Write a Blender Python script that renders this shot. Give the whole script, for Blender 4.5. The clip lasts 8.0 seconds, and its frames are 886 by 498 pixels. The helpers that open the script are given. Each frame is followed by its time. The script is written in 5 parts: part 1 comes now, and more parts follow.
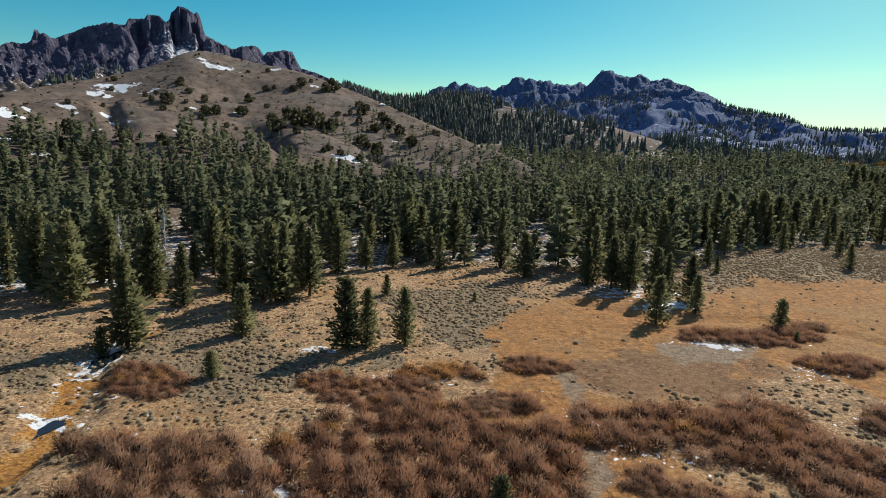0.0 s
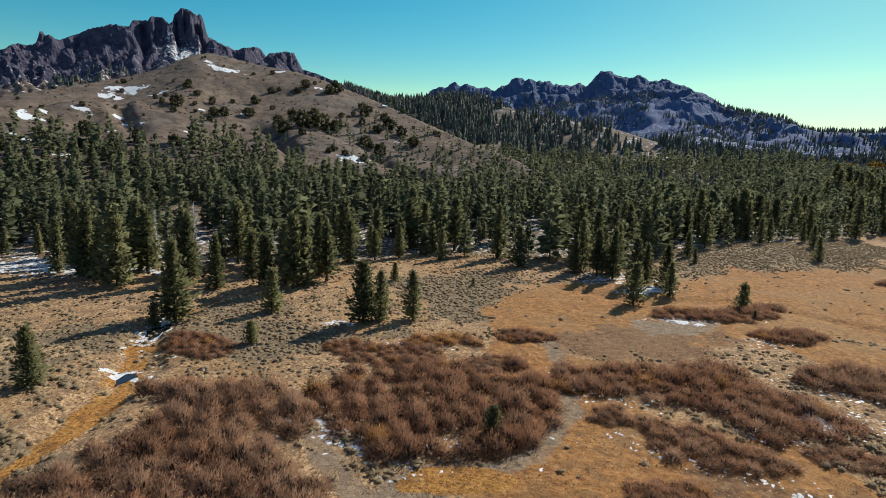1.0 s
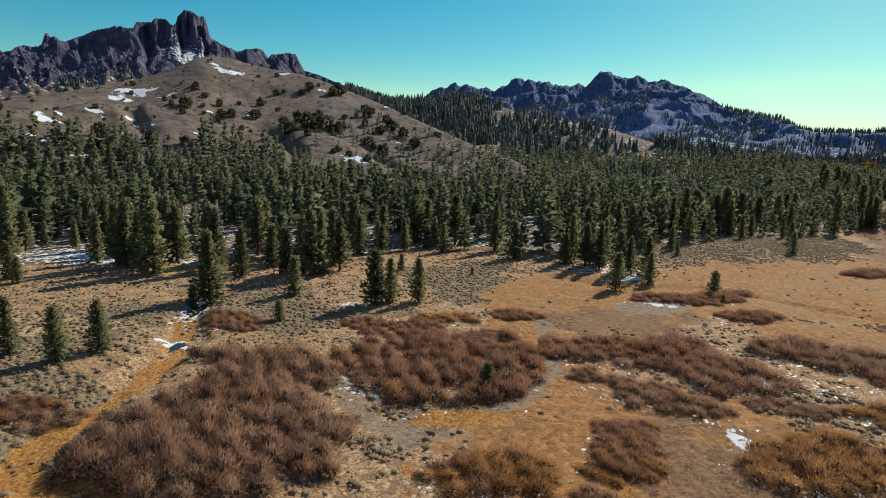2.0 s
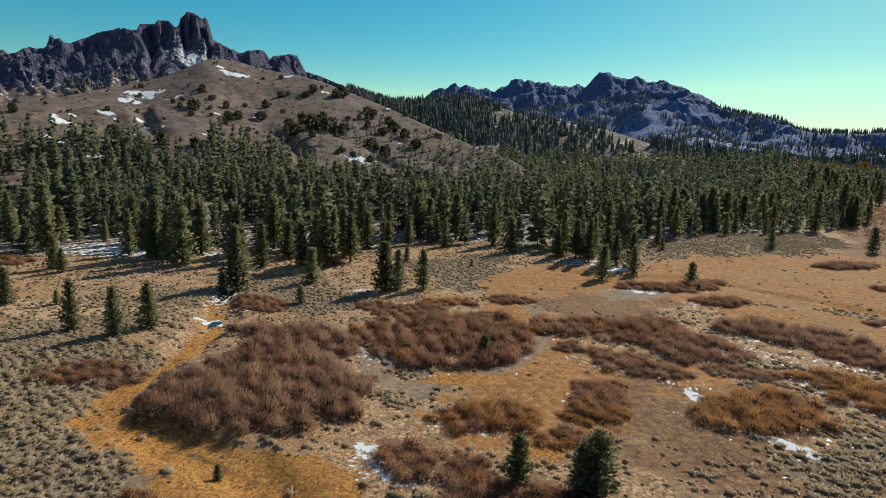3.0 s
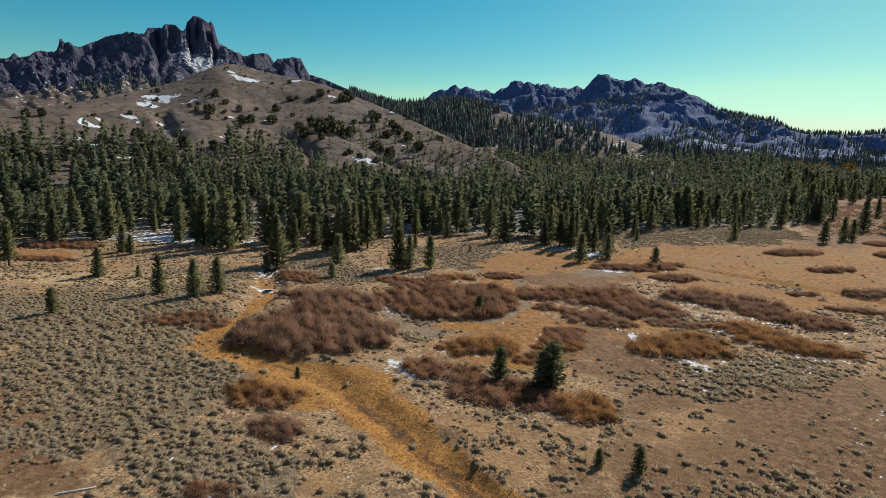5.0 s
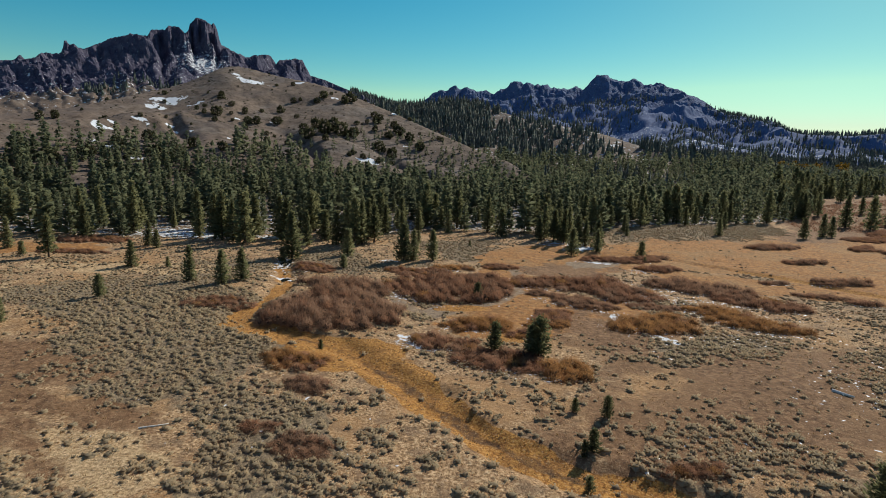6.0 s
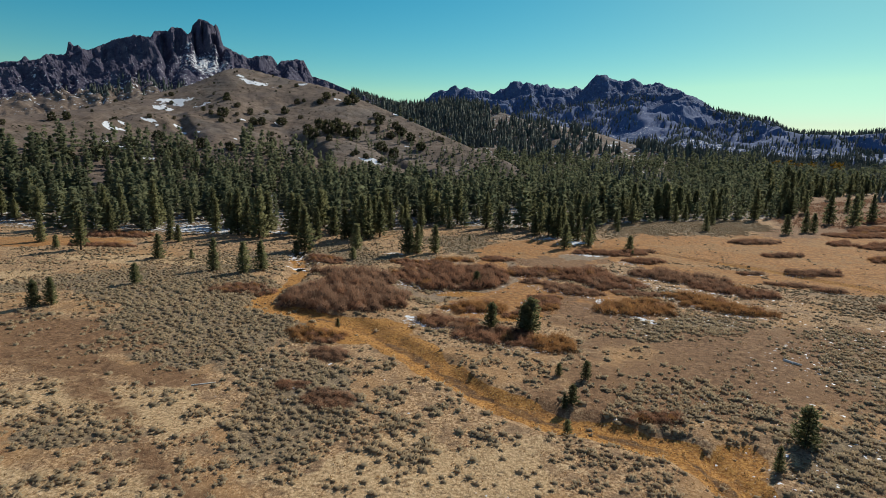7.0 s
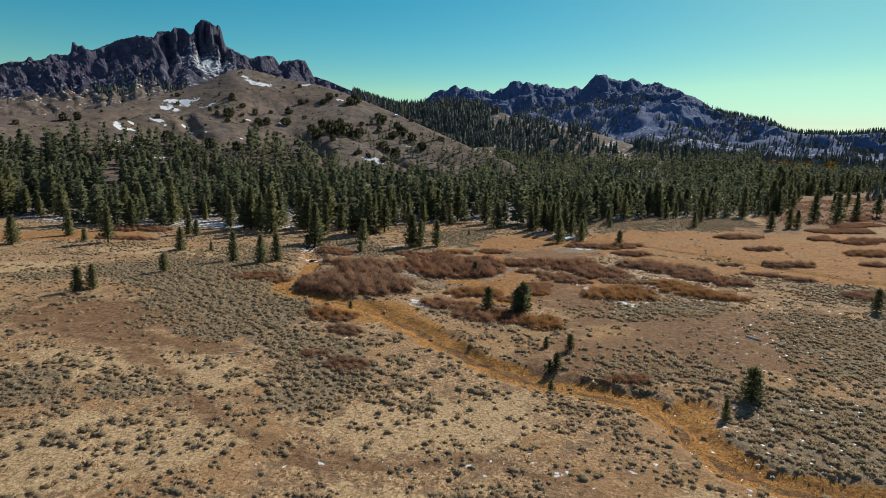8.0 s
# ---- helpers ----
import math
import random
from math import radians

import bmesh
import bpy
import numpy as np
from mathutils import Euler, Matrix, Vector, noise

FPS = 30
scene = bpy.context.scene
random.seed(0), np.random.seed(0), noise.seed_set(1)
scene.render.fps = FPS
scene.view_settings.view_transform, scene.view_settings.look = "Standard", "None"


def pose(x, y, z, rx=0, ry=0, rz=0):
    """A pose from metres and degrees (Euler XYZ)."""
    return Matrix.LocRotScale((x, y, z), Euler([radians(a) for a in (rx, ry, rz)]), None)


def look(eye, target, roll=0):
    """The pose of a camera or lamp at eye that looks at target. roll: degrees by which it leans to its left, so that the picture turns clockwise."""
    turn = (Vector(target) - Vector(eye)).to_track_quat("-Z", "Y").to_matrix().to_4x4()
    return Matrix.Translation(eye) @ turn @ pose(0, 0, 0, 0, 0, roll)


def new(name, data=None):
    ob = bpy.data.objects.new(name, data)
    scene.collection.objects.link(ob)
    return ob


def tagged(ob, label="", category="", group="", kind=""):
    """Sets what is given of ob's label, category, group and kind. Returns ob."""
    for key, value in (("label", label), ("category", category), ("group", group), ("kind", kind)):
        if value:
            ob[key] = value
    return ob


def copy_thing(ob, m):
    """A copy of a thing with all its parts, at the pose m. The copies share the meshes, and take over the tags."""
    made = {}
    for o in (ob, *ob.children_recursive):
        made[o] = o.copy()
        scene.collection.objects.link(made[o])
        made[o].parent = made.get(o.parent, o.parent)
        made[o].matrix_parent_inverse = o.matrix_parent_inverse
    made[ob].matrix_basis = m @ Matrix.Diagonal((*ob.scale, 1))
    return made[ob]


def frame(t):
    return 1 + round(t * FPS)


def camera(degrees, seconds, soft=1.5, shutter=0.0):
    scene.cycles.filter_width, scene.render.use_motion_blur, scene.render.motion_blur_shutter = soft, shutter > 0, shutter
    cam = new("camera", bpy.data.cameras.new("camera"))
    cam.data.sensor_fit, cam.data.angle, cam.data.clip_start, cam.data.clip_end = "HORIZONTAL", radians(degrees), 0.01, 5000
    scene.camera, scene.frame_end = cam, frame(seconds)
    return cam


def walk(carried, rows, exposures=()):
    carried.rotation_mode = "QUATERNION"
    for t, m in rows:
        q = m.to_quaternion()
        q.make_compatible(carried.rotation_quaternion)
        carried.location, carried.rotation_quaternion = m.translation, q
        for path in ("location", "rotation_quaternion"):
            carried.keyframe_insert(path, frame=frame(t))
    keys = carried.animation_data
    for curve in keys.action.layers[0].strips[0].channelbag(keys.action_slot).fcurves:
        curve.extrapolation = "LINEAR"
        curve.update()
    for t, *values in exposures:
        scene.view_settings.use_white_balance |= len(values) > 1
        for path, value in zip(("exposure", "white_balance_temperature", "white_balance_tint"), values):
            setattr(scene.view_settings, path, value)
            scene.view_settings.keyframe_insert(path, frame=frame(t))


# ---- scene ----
cam = camera(74.0, 8.0, soft=0.6, shutter=0.25)
# seconds, eye x y z, yaw, pitch, roll
PATH = [
    (0.0, 0.06, 0.10, 24.99, -0.11, -10.37, 2.21),
    (0.5, -0.14, -5.68, 25.18, -0.12, -10.36, 2.21),
    (1.0, -0.30, -11.44, 25.34, -0.12, -10.36, 2.22),
    (1.5, -0.45, -17.17, 25.56, -0.11, -10.36, 2.21),
    (3.0, -1.02, -33.62, 26.34, -0.12, -10.34, 2.20),
    (3.5, -1.20, -39.19, 26.57, -0.12, -10.32, 2.22),
    (4.0, -1.34, -44.84, 26.75, -0.11, -10.29, 2.23),
    (4.5, -1.50, -50.58, 26.97, -0.11, -10.28, 2.23),
    (6.0, -2.04, -67.55, 27.58, -0.11, -10.24, 2.21),
    (6.5, -2.20, -72.95, 27.77, -0.10, -10.25, 2.18),
    (7.0, -2.36, -78.36, 27.97, -0.10, -10.28, 2.16),
    (7.5, -2.50, -83.75, 28.14, -0.11, -10.31, 2.16),
    (8.0, -2.62, -89.10, 28.25, -0.10, -10.34, 2.18),
]


def flown(x, y, z, yaw, pitch, roll):
    a, p = radians(yaw), radians(pitch)
    return look((x, y, z), (x - math.sin(a) * math.cos(p), y + math.cos(a) * math.cos(p), z + math.sin(p)), roll)


walk(cam, [(t, flown(*row)) for t, *row in PATH], exposures=[(0.0, 0.13, 6500, 8), (8.0, -0.11, 6500, 8)])

# ---- light ----
SUN_AZ, SUN_EL = 38.0, 37.0  # degrees clockwise from +y, and above the horizon
world = bpy.data.worlds.new("sky")
scene.world = world
world.use_nodes = True
wn = world.node_tree
sky = wn.nodes.new("ShaderNodeTexSky")
sky.sky_type = "NISHITA"
sky.sun_disc = False
sky.sun_elevation = radians(SUN_EL)
sky.sun_rotation = radians(SUN_AZ)
sky.altitude = 2400
sky.air_density = 1.0
sky.dust_density = 2.0
sky.ozone_density = 2.0
# the air of that day: deep blue overhead, teal in the paler low sky
split = wn.nodes.new("ShaderNodeSeparateColor")
wn.links.new(sky.outputs[0], split.inputs[0])
pale = wn.nodes.new("ShaderNodeMath")
pale.operation = "DIVIDE"
wn.links.new(split.outputs[0], pale.inputs[0])
wn.links.new(split.outputs[2], pale.inputs[1])
tint = wn.nodes.new("ShaderNodeValToRGB")
stops = tint.color_ramp.elements
stops.new(0.36), stops.new(0.60)
for stop, (at, shade) in zip(stops, ((0.31, (1.05, 0.97, 1.06)), (0.38, (0.24, 1.02, 0.98)), (0.60, (0.86, 1.20, 0.77)), (0.90, (0.84, 0.94, 0.72)))):
    stop.position, stop.color = at, (*shade, 1)
wn.links.new(pale.outputs[0], tint.inputs[0])
air = wn.nodes.new("ShaderNodeMix")
air.data_type, air.blend_type = "RGBA", "MULTIPLY"
air.inputs[0].default_value = 1.0
wn.links.new(sky.outputs[0], air.inputs[6])
wn.links.new(tint.outputs[0], air.inputs[7])
wn.links.new(air.outputs[2], wn.nodes["Background"].inputs[0])
wn.nodes["Background"].inputs[1].default_value = 0.09
lamp = bpy.data.lights.new("sun", "SUN")
lamp.energy, lamp.angle, lamp.color = 4.15, radians(0.53), (1.0, 0.93, 0.83)
sun = new("sun", lamp)
sa, se = radians(SUN_AZ), radians(SUN_EL)
sun.matrix_world = look((400 * math.sin(sa), 400 * math.cos(sa), 300), (400 * math.sin(sa) - math.sin(sa) * math.cos(se), 400 * math.cos(sa) - math.cos(sa) * math.cos(se), 300 - math.sin(se)))

# ---- small numeric tools ----
rng = np.random.default_rng(7)


def lattice(ix, iy, seed):
    h = (ix.astype(np.int64) * 374761393 + iy.astype(np.int64) * 668265263 + seed * 974711) & 0xFFFFFFFF
    h = ((h ^ (h >> 13)) * 1274126177) & 0xFFFFFFFF
    return ((h ^ (h >> 16)) & 0xFFFF) / 65535.0


def vnoise(x, y, seed=0):
    x, y = np.asarray(x, float), np.asarray(y, float)
    ix, iy = np.floor(x), np.floor(y)
    fx, fy = x - ix, y - iy
    fx, fy = fx * fx * (3 - 2 * fx), fy * fy * (3 - 2 * fy)
    a, b = lattice(ix, iy, seed), lattice(ix + 1, iy, seed)
    c, d = lattice(ix, iy + 1, seed), lattice(ix + 1, iy + 1, seed)
    return (a * (1 - fx) + b * fx) * (1 - fy) + (c * (1 - fx) + d * fx) * fy


def fbm(x, y, size, octaves=4, seed=0):
    """Noise of mean 0 within about -1 to 1, whose largest lumps are size metres."""
    out, amp, total = 0.0, 1.0, 0.0
    for n in range(octaves):
        out = out + amp * (vnoise(x / size * 2**n + 17.3 * n, y / size * 2**n + 5.1 * n, seed + n) * 2 - 1)
        total, amp = total + amp, amp * 0.5
    return out / total * 1.6


def ridged(x, y, size, octaves=4, seed=0):
    out, amp, total = 0.0, 1.0, 0.0
    for n in range(octaves):
        out = out + amp * (1 - np.abs(vnoise(x / size * 2**n, y / size * 2**n, seed + n) * 2 - 1))
        total, amp = total + amp, amp * 0.5
    return out / total


def step(a, b, v):
    u = np.clip((v - a) / (b - a), 0, 1)
    return u * u * (3 - 2 * u)


def along(points, x, y):
    """Distance of x, y from a line through the points, and how far along it (0 to 1)."""
    best = np.full(np.shape(x), 1e9)
    where = np.zeros(np.shape(x))
    for n, ((ax, ay), (bx, by)) in enumerate(zip(points, points[1:])):
        dx, dy = bx - ax, by - ay
        u = np.clip(((x - ax) * dx + (y - ay) * dy) / (dx * dx + dy * dy), 0, 1)
        d = np.hypot(x - ax - u * dx, y - ay - u * dy)
        where = np.where(d < best, (n + u) / (len(points) - 1), where)
        best = np.minimum(best, d)
    return best, where


def oval(x, y, cx, cy, rx, ry, turn, edge=0.45, rag=0.42):
    """1 inside an oval patch, 0 outside, with a soft ragged edge."""
    out = np.zeros(np.shape(x))
    near = (np.abs(x - cx) < 1.9 * max(rx, ry)) & (np.abs(y - cy) < 1.9 * max(rx, ry))
    px, py, a = x[near], y[near], radians(turn)
    u = ((px - cx) * math.cos(a) + (py - cy) * math.sin(a)) / rx
    v = ((py - cy) * math.cos(a) - (px - cx) * math.sin(a)) / ry
    d = np.hypot(u, v) + rag * fbm(px, py, max(2.5, 0.7 * min(rx, ry)), 4, 31)
    out[near] = 1 - step(1 - edge, 1 + edge, d)
    return out


def curve(az, bearings, rises, soft):
    """A skyline with its corners rounded over soft degrees."""
    return sum(w * np.interp(az + k * soft, bearings, rises) for k, w in ((-1.5, 0.1), (-0.75, 0.22), (0, 0.36), (0.75, 0.22), (1.5, 0.1)))


# ---- the lie of the land ----
EYE_X, EYE_Y, EYE_Z = -2.6, -89.1, 28.2  # the viewpoint from which the skyline bearings are given
CREEK = [(-35.5, 78.0), (-37.4, 66.0), (-36.6, 58.0), (-32.6, 46.0), (-31.6, 38.0), (-33.6, 23.5), (-32.4, 17.5), (-25.1, 14.3), (-15.2, 8.8), (-7.7, -0.3), (-2.3, -7.7), (3.0, -15.0), (9.0, -20.2), (15.9, -23.5), (21.5, -26.2), (22.9, -30.4), (23.4, -34.6), (24.9, -38.5), (28.0, -42.4), (36.0, -44.5), (60.0, -52.0)]
CREEK_EAST = [(22.0, 93.0), (33.0, 84.0), (48.7, 86.5), (56.3, 82.5), (64.0, 75.0), (78.0, 62.0), (92.0, 44.0), (120.0, 30.0)]
TRACK = [(-62.0, -8.0), (-45.0, -14.0), (-34.2, -23.0), (-25.4, -34.0), (-16.7, -39.0), (-11.1, -41.0), (-6.0, -41.3), (0.1, -39.6), (3.1, -40.2), (6.9, -42.1), (10.2, -44.8), (16.0, -52.0)]
TRAIL = [(14.5, 62.0), (14.3, 55.0), (12.9, 42.0), (8.0, 33.4), (0.7, 29.0), (-5.2, 26.5), (-9.6, 33.0), (-12.6, 40.0)]
GULLY_EAST = [(-118.0, 352.0), (-98.0, 330.0), (-84.0, 305.0), (-80.0, 285.0), (-70.0, 262.0)]
GULLY_WEST = [(-200.0, 352.0), (-182.0, 322.0), (-165.0, 300.0), (-150.0, 280.0)]
GULLY_FAR_EAST = [(-52.0, 345.0), (-36.0, 322.0), (-18.0, 305.0), (0.0, 290.0)]
# skylines: bearing in degrees, rise over run
CRAG_AZ = [-50, -44, -40, -36.37, -35.72, -35.31, -34.72, -34.56, -34.38, -34.22, -33.56, -33.16, -32.7, -32.41, -31.95, -31.7, -31.58, -31.43, -31.26, -30.9, -30.68, -30.18, -29.36, -28.32, -27.06, -26.3, -25.71, -25.35, -24.91, -24.35, -24.16, -23.59, -23.24, -22.9, -22.63, -22.52, -21.92, -21.24, -20.98, -20.52, -20.3, -20.1, -19.55, -18.85, -18.52, -18.05, -17.37, -16.69, -16.01, -15.53, -15.23, -14.54, -13.74, -13.24, -12.84, -12.49, -11.21, -9.92, -8.09, -4.91, 1, 4]
CRAG_EL = [0.055, 0.068, 0.075, 0.0787, 0.0842, 0.0835, 0.0868, 0.0929, 0.0933, 0.0877, 0.0896, 0.097, 0.0994, 0.0977, 0.1, 0.105, 0.118, 0.1161, 0.1111, 0.1141, 0.1092, 0.1086, 0.117, 0.1267, 0.1346, 0.1368, 0.1347, 0.1441, 0.1457, 0.1452, 0.1511, 0.153, 0.152, 0.1438, 0.1451, 0.1574, 0.1665, 0.1645, 0.1609, 0.1617, 0.1507, 0.1329, 0.1287, 0.1222, 0.121, 0.1166, 0.1209, 0.1226, 0.1218, 0.1113, 0.1151, 0.1176, 0.1203, 0.1192, 0.1066, 0.0956, 0.0907, 0.0822, 0.0713, 0.0576, 0.02, -0.02]
HILL_AZ = [-60, -45, -36.67, -34.52, -31.06, -27.75, -24.69, -22.42, -20.78, -19.59, -18.64, -17.2, -15.25, -12.24, -10.18, -8.09, -5.43, -2.72, 0.01, 3.32, 6.07, 9]
HILL_EL = [-0.01, 0.0, 0.0113, 0.0149, 0.0245, 0.0423, 0.0581, 0.0715, 0.0861, 0.0994, 0.1023, 0.0981, 0.0901, 0.0836, 0.0758, 0.0633, 0.0472, 0.028, 0.0095, -0.0134, -0.0275, -0.06]
MID_AZ = [-20, -16, -12.24, -9.14, -5.98, -3.85, -1.71, 0.42, 2.56, 4.72, 6.34, 8.48, 11.12, 14.24, 17.32, 20.28, 23.13, 27, 33]
MID_EL = [0.0, 0.05, 0.0595, 0.056, 0.0531, 0.0502, 0.0544, 0.0594, 0.0589, 0.0533, 0.0451, 0.0372, 0.0314, 0.0223, 0.0062, -0.0024, -0.0091, -0.02, -0.055]
FAR_AZ = [-12, -4.9, -2.25, -1.47, -0.69, -0.26, 0.37, 0.68, 1.18, 1.75, 2.4, 2.78, 3.57, 4.23, 4.89, 5.57, 5.81, 6.27, 7.75, 8.69, 9.05, 9.6, 10.89, 11.89, 12.42, 12.8, 13.11, 13.48, 14.32, 14.74, 15.45, 16.34, 16.81, 17.46, 17.64, 18.3, 19.05, 19.74, 20.71, 21.68, 22.64, 23.51, 24.55, 25.89, 27.43, 27.92, 28.51, 29.18, 30.23, 31.81, 33.72, 36.14, 44, 60]
FAR_EL = [0.0, 0.053, 0.064, 0.0772, 0.085, 0.0826, 0.0902, 0.0922, 0.0862, 0.091, 0.0869, 0.0835, 0.0867, 0.0807, 0.0883, 0.0913, 0.0995, 0.1024, 0.0986, 0.0981, 0.1, 0.0931, 0.0927, 0.0965, 0.0923, 0.0985, 0.1065, 0.1135, 0.1154, 0.1111, 0.1069, 0.1062, 0.1097, 0.1046, 0.0995, 0.1013, 0.1039, 0.098, 0.0922, 0.0847, 0.0773, 0.0666, 0.0576, 0.0547, 0.0477, 0.0503, 0.0432, 0.0354, 0.031, 0.0302, 0.0302, 0.035, 0.03, 0.03]


def land(x, y):
    """Height of the ground, the layer of hills that is on top there, and what the layers know of the place."""
    x, y = np.asarray(x, float), np.asarray(y, float)
    dx, dy = x - EYE_X, y - EYE_Y
    r, az = np.hypot(dx, dy), np.degrees(np.arctan2(dx, dy))
    # valley floor with the creek cut into it
    floor = 1.2 * step(150, 300, r) * fbm(x, y, 60, 3, 3) + step(300, 1200, r) * 4
    near = r < 270
    nx, ny = x[near], y[near]
    low = 0.30 * fbm(nx, ny, 34, 3, 2) + 0.12 * fbm(nx, ny, 6, 3, 5) + 0.05 * fbm(nx, ny, 1.6, 2, 6)
    d, _ = along(CREEK, nx, ny)
    low = low - 0.8 * (1 - step(1.0, 3.6, d + 0.9 * fbm(nx, ny, 5, 2, 9)))
    d, _ = along(CREEK_EAST, nx, ny)
    low = low - 0.5 * (1 - step(0.5, 2.5, d))
    low = low - 0.8 * oval(nx, ny, 26.8, -27.2, 4.0, 2.4, 40)
    floor[near] += low * (1 - step(150, 260, r[near]))
    layers = [floor]
    # the bare brown hill: a bench on its western flank, two gullies down its face
    top = np.interp(az, [-60, -36, -30, -24, -18, -8, 2, 6, 9], [430, 455, 500, 575, 625, 560, 470, 420, 420])
    foot = np.interp(az, [-60, -37, -15, 5], [250, 275, 305, 345])
    crest = EYE_Z + curve(az, HILL_AZ, HILL_EL, 0.9) * top
    u = np.clip((r - foot) / (top - foot), 0, 1)
    bulge = np.sin(np.pi * u)
    wx, wy = x + 18 * fbm(x, y, 80, 2, 17), y + 18 * fbm(x, y, 80, 2, 18)
    hill = crest * u ** np.interp(az, [-30, -22, -15, -9], [0.92, 1.1, 1.42, 1.2])
    west = 1 - step(-22, -15, az)
    hill = hill + west * (4.5 * np.exp(-(((u - 0.60) / 0.09) ** 2)) - 3.5 * np.exp(-(((u - 0.76) / 0.07) ** 2)))
    hill = hill + bulge * (5.0 * fbm(wx, wy, 95, 3, 11) + 1.5 * fbm(x, y, 26, 3, 12)) + 0.45 * fbm(x, y, 7, 2, 15) * step(0, 0.1, u)
    for line, depth, wide in ((GULLY_EAST, 5.0, 8.0), (GULLY_WEST, 4.0, 8.0), (GULLY_FAR_EAST, 4.5, 9.0)):
        d, s = along(line, x + 3 * fbm(x, y, 16, 2, 19), y)
        hill = hill - depth * np.sin(np.pi * np.clip(s, 0.03, 0.97)) ** 0.5 * (1 - step(0.0, wide, d))
    hill = np.minimum(hill, EYE_Z + (curve(az, HILL_AZ, HILL_EL, 0.9) - 0.001) * r)
    hill = np.where(r > top, crest - 0.16 * (r - top), hill)
    layers.append(np.where(az > 9, -5, hill) - 3 * (1 - step(0, 0.05, u)))
    # wooded middle ridge and a rocky knoll in the woods
    top = np.interp(az, [-20, -6, 0, 4, 8, 14, 20, 30], [1050, 1050, 1000, 880, 760, 680, 640, 640])
    foot = np.interp(az, [-20, 10, 25], [520, 440, 450])
    crest = EYE_Z + curve(az, MID_AZ, MID_EL, 0.7) * top
    u = np.clip((r - foot) / (top - foot), 0, 1)
    mid = crest * (0.75 * u + 0.25 * u * u) + np.sin(np.pi * u) * (9 * fbm(x, y, 120, 4, 21) + 2.5 * fbm(x, y, 22, 3, 22))
    mid = np.minimum(mid, EYE_Z + (curve(az, MID_AZ, MID_EL, 0.7) + 0.001) * r)
    mid = np.where(r > top, crest - 0.2 * (r - top), mid) - 3 * (1 - step(0, 0.05, u))
    mound = np.exp(-(((x - 195) / 46) ** 2 + ((y - 505) / 34) ** 2))
    knoll = np.where(mound > 0.04, 27 * mound + 3.5 * fbm(x, y, 20, 3, 25) - 2, -5)
    layers.append(np.maximum(mid, knoll))
    # crags: talus below, cliffs that step in and out, teeth along the crest
    top, foot = 1250.0, 600.0
    u = np.clip((r - foot) / (top - foot), 0, 1)
    crag_u = u
    teeth = (0.004 * (ridged(az + 50, 0 * az, 0.75, 4, 45) - 0.62) + 0.003 * (vnoise(az * 9, r / 40, 40) - 0.5)) * step(-40, -33, az) * (1 - step(-13, -11, az))
    fine, coarse = np.interp(az, CRAG_AZ, CRAG_EL) + teeth, curve(az, CRAG_AZ, CRAG_EL, 1.2)
    ribs = ridged(az * 3.0 + 3.2 * fbm(x, y, 110, 4, 47), r / 75.0, 2.6, 4, 41)
    wall_u = np.interp(az, [-40, -26, -24.6, -20, -19, -12, -8], [0.60, 0.62, 0.85, 0.87, 0.82, 0.80, 0.5]) + 0.13 * (ribs - 0.55)
    wall_u = np.clip(wall_u, 0.3, 0.93)
    base_el = np.interp(az, [-45, -36, -33, -29, -26, -25, -23, -20, -18, -14, -12, -8, -4], [0.035, 0.048, 0.056, 0.072, 0.082, 0.105, 0.120, 0.110, 0.100, 0.098, 0.085, 0.055, 0.02])
    wall = np.clip((u - wall_u) / np.interp(az, [-26, -24, -13], [0.24, 0.07, 0.10]), 0, 1)
    back = np.clip((u - wall_u) / (1 - wall_u), 0, 1)
    high = coarse + (fine - coarse) * step(0.84, 0.95, u)
    el = np.where(u < wall_u, -0.047 + (base_el + 0.047) * (u / wall_u) ** 0.85, base_el + (high - base_el) * (0.74 * wall + 0.26 * back))
    crag = EYE_Z + el * r
    blocks = ridged(x + 14 * fbm(x, y, 50, 3, 49), y, 60, 5, 48)
    rough = step(0.0, 0.10, u - wall_u + 0.03) * (1 - step(0.95, 1.0, u))
    crag = crag + rough * (40 * (blocks - 0.6) + 13 * (ridged(x, y, 21, 3, 39) - 0.6) + 4 * (vnoise(x / 6, y / 6, 38) - 0.5)) + np.sin(np.pi * u) * 9 * fbm(x, y, 130, 4, 42) + 2.4 * fbm(x, y, 14, 3, 44) * step(0.1, 0.5, u)
    crag = np.minimum(crag, EYE_Z + (fine - 0.0008) * r)
    crag = np.where(r > top, EYE_Z + fine * top - 0.5 * (r - top), crag)
    layers.append(np.where((az > 4) | (r < foot), -5, crag) - 3 * (1 - step(0, 0.05, u)))
    # far mountains
    top = np.interp(az, [-10, 20, 27, 36, 60], [2350, 2250, 1950, 1700, 1650])
    foot = np.interp(az, [-10, 16, 21, 30, 36], [1450, 1400, 1000, 1120, 1150])
    u = np.clip((r - foot) / (top - foot), 0, 1)
    far_u = u
    wob = az + (1 - step(0.8, 1.0, u)) * 1.5 * fbm(x, y, 250, 3, 57)
    teeth = (0.003 * (ridged(az + 50, 0 * az, 0.5, 4, 55) - 0.62) + 0.003 * (vnoise(az * 10, r / 60, 50) - 0.5)) * (1 - 0.8 * step(20, 24, az))
    fine, coarse = np.interp(wob, FAR_AZ, FAR_EL) + teeth, curve(wob, FAR_AZ, FAR_EL, 1.6)
    el = coarse + (fine - coarse) * step(0.75, 0.97, u)
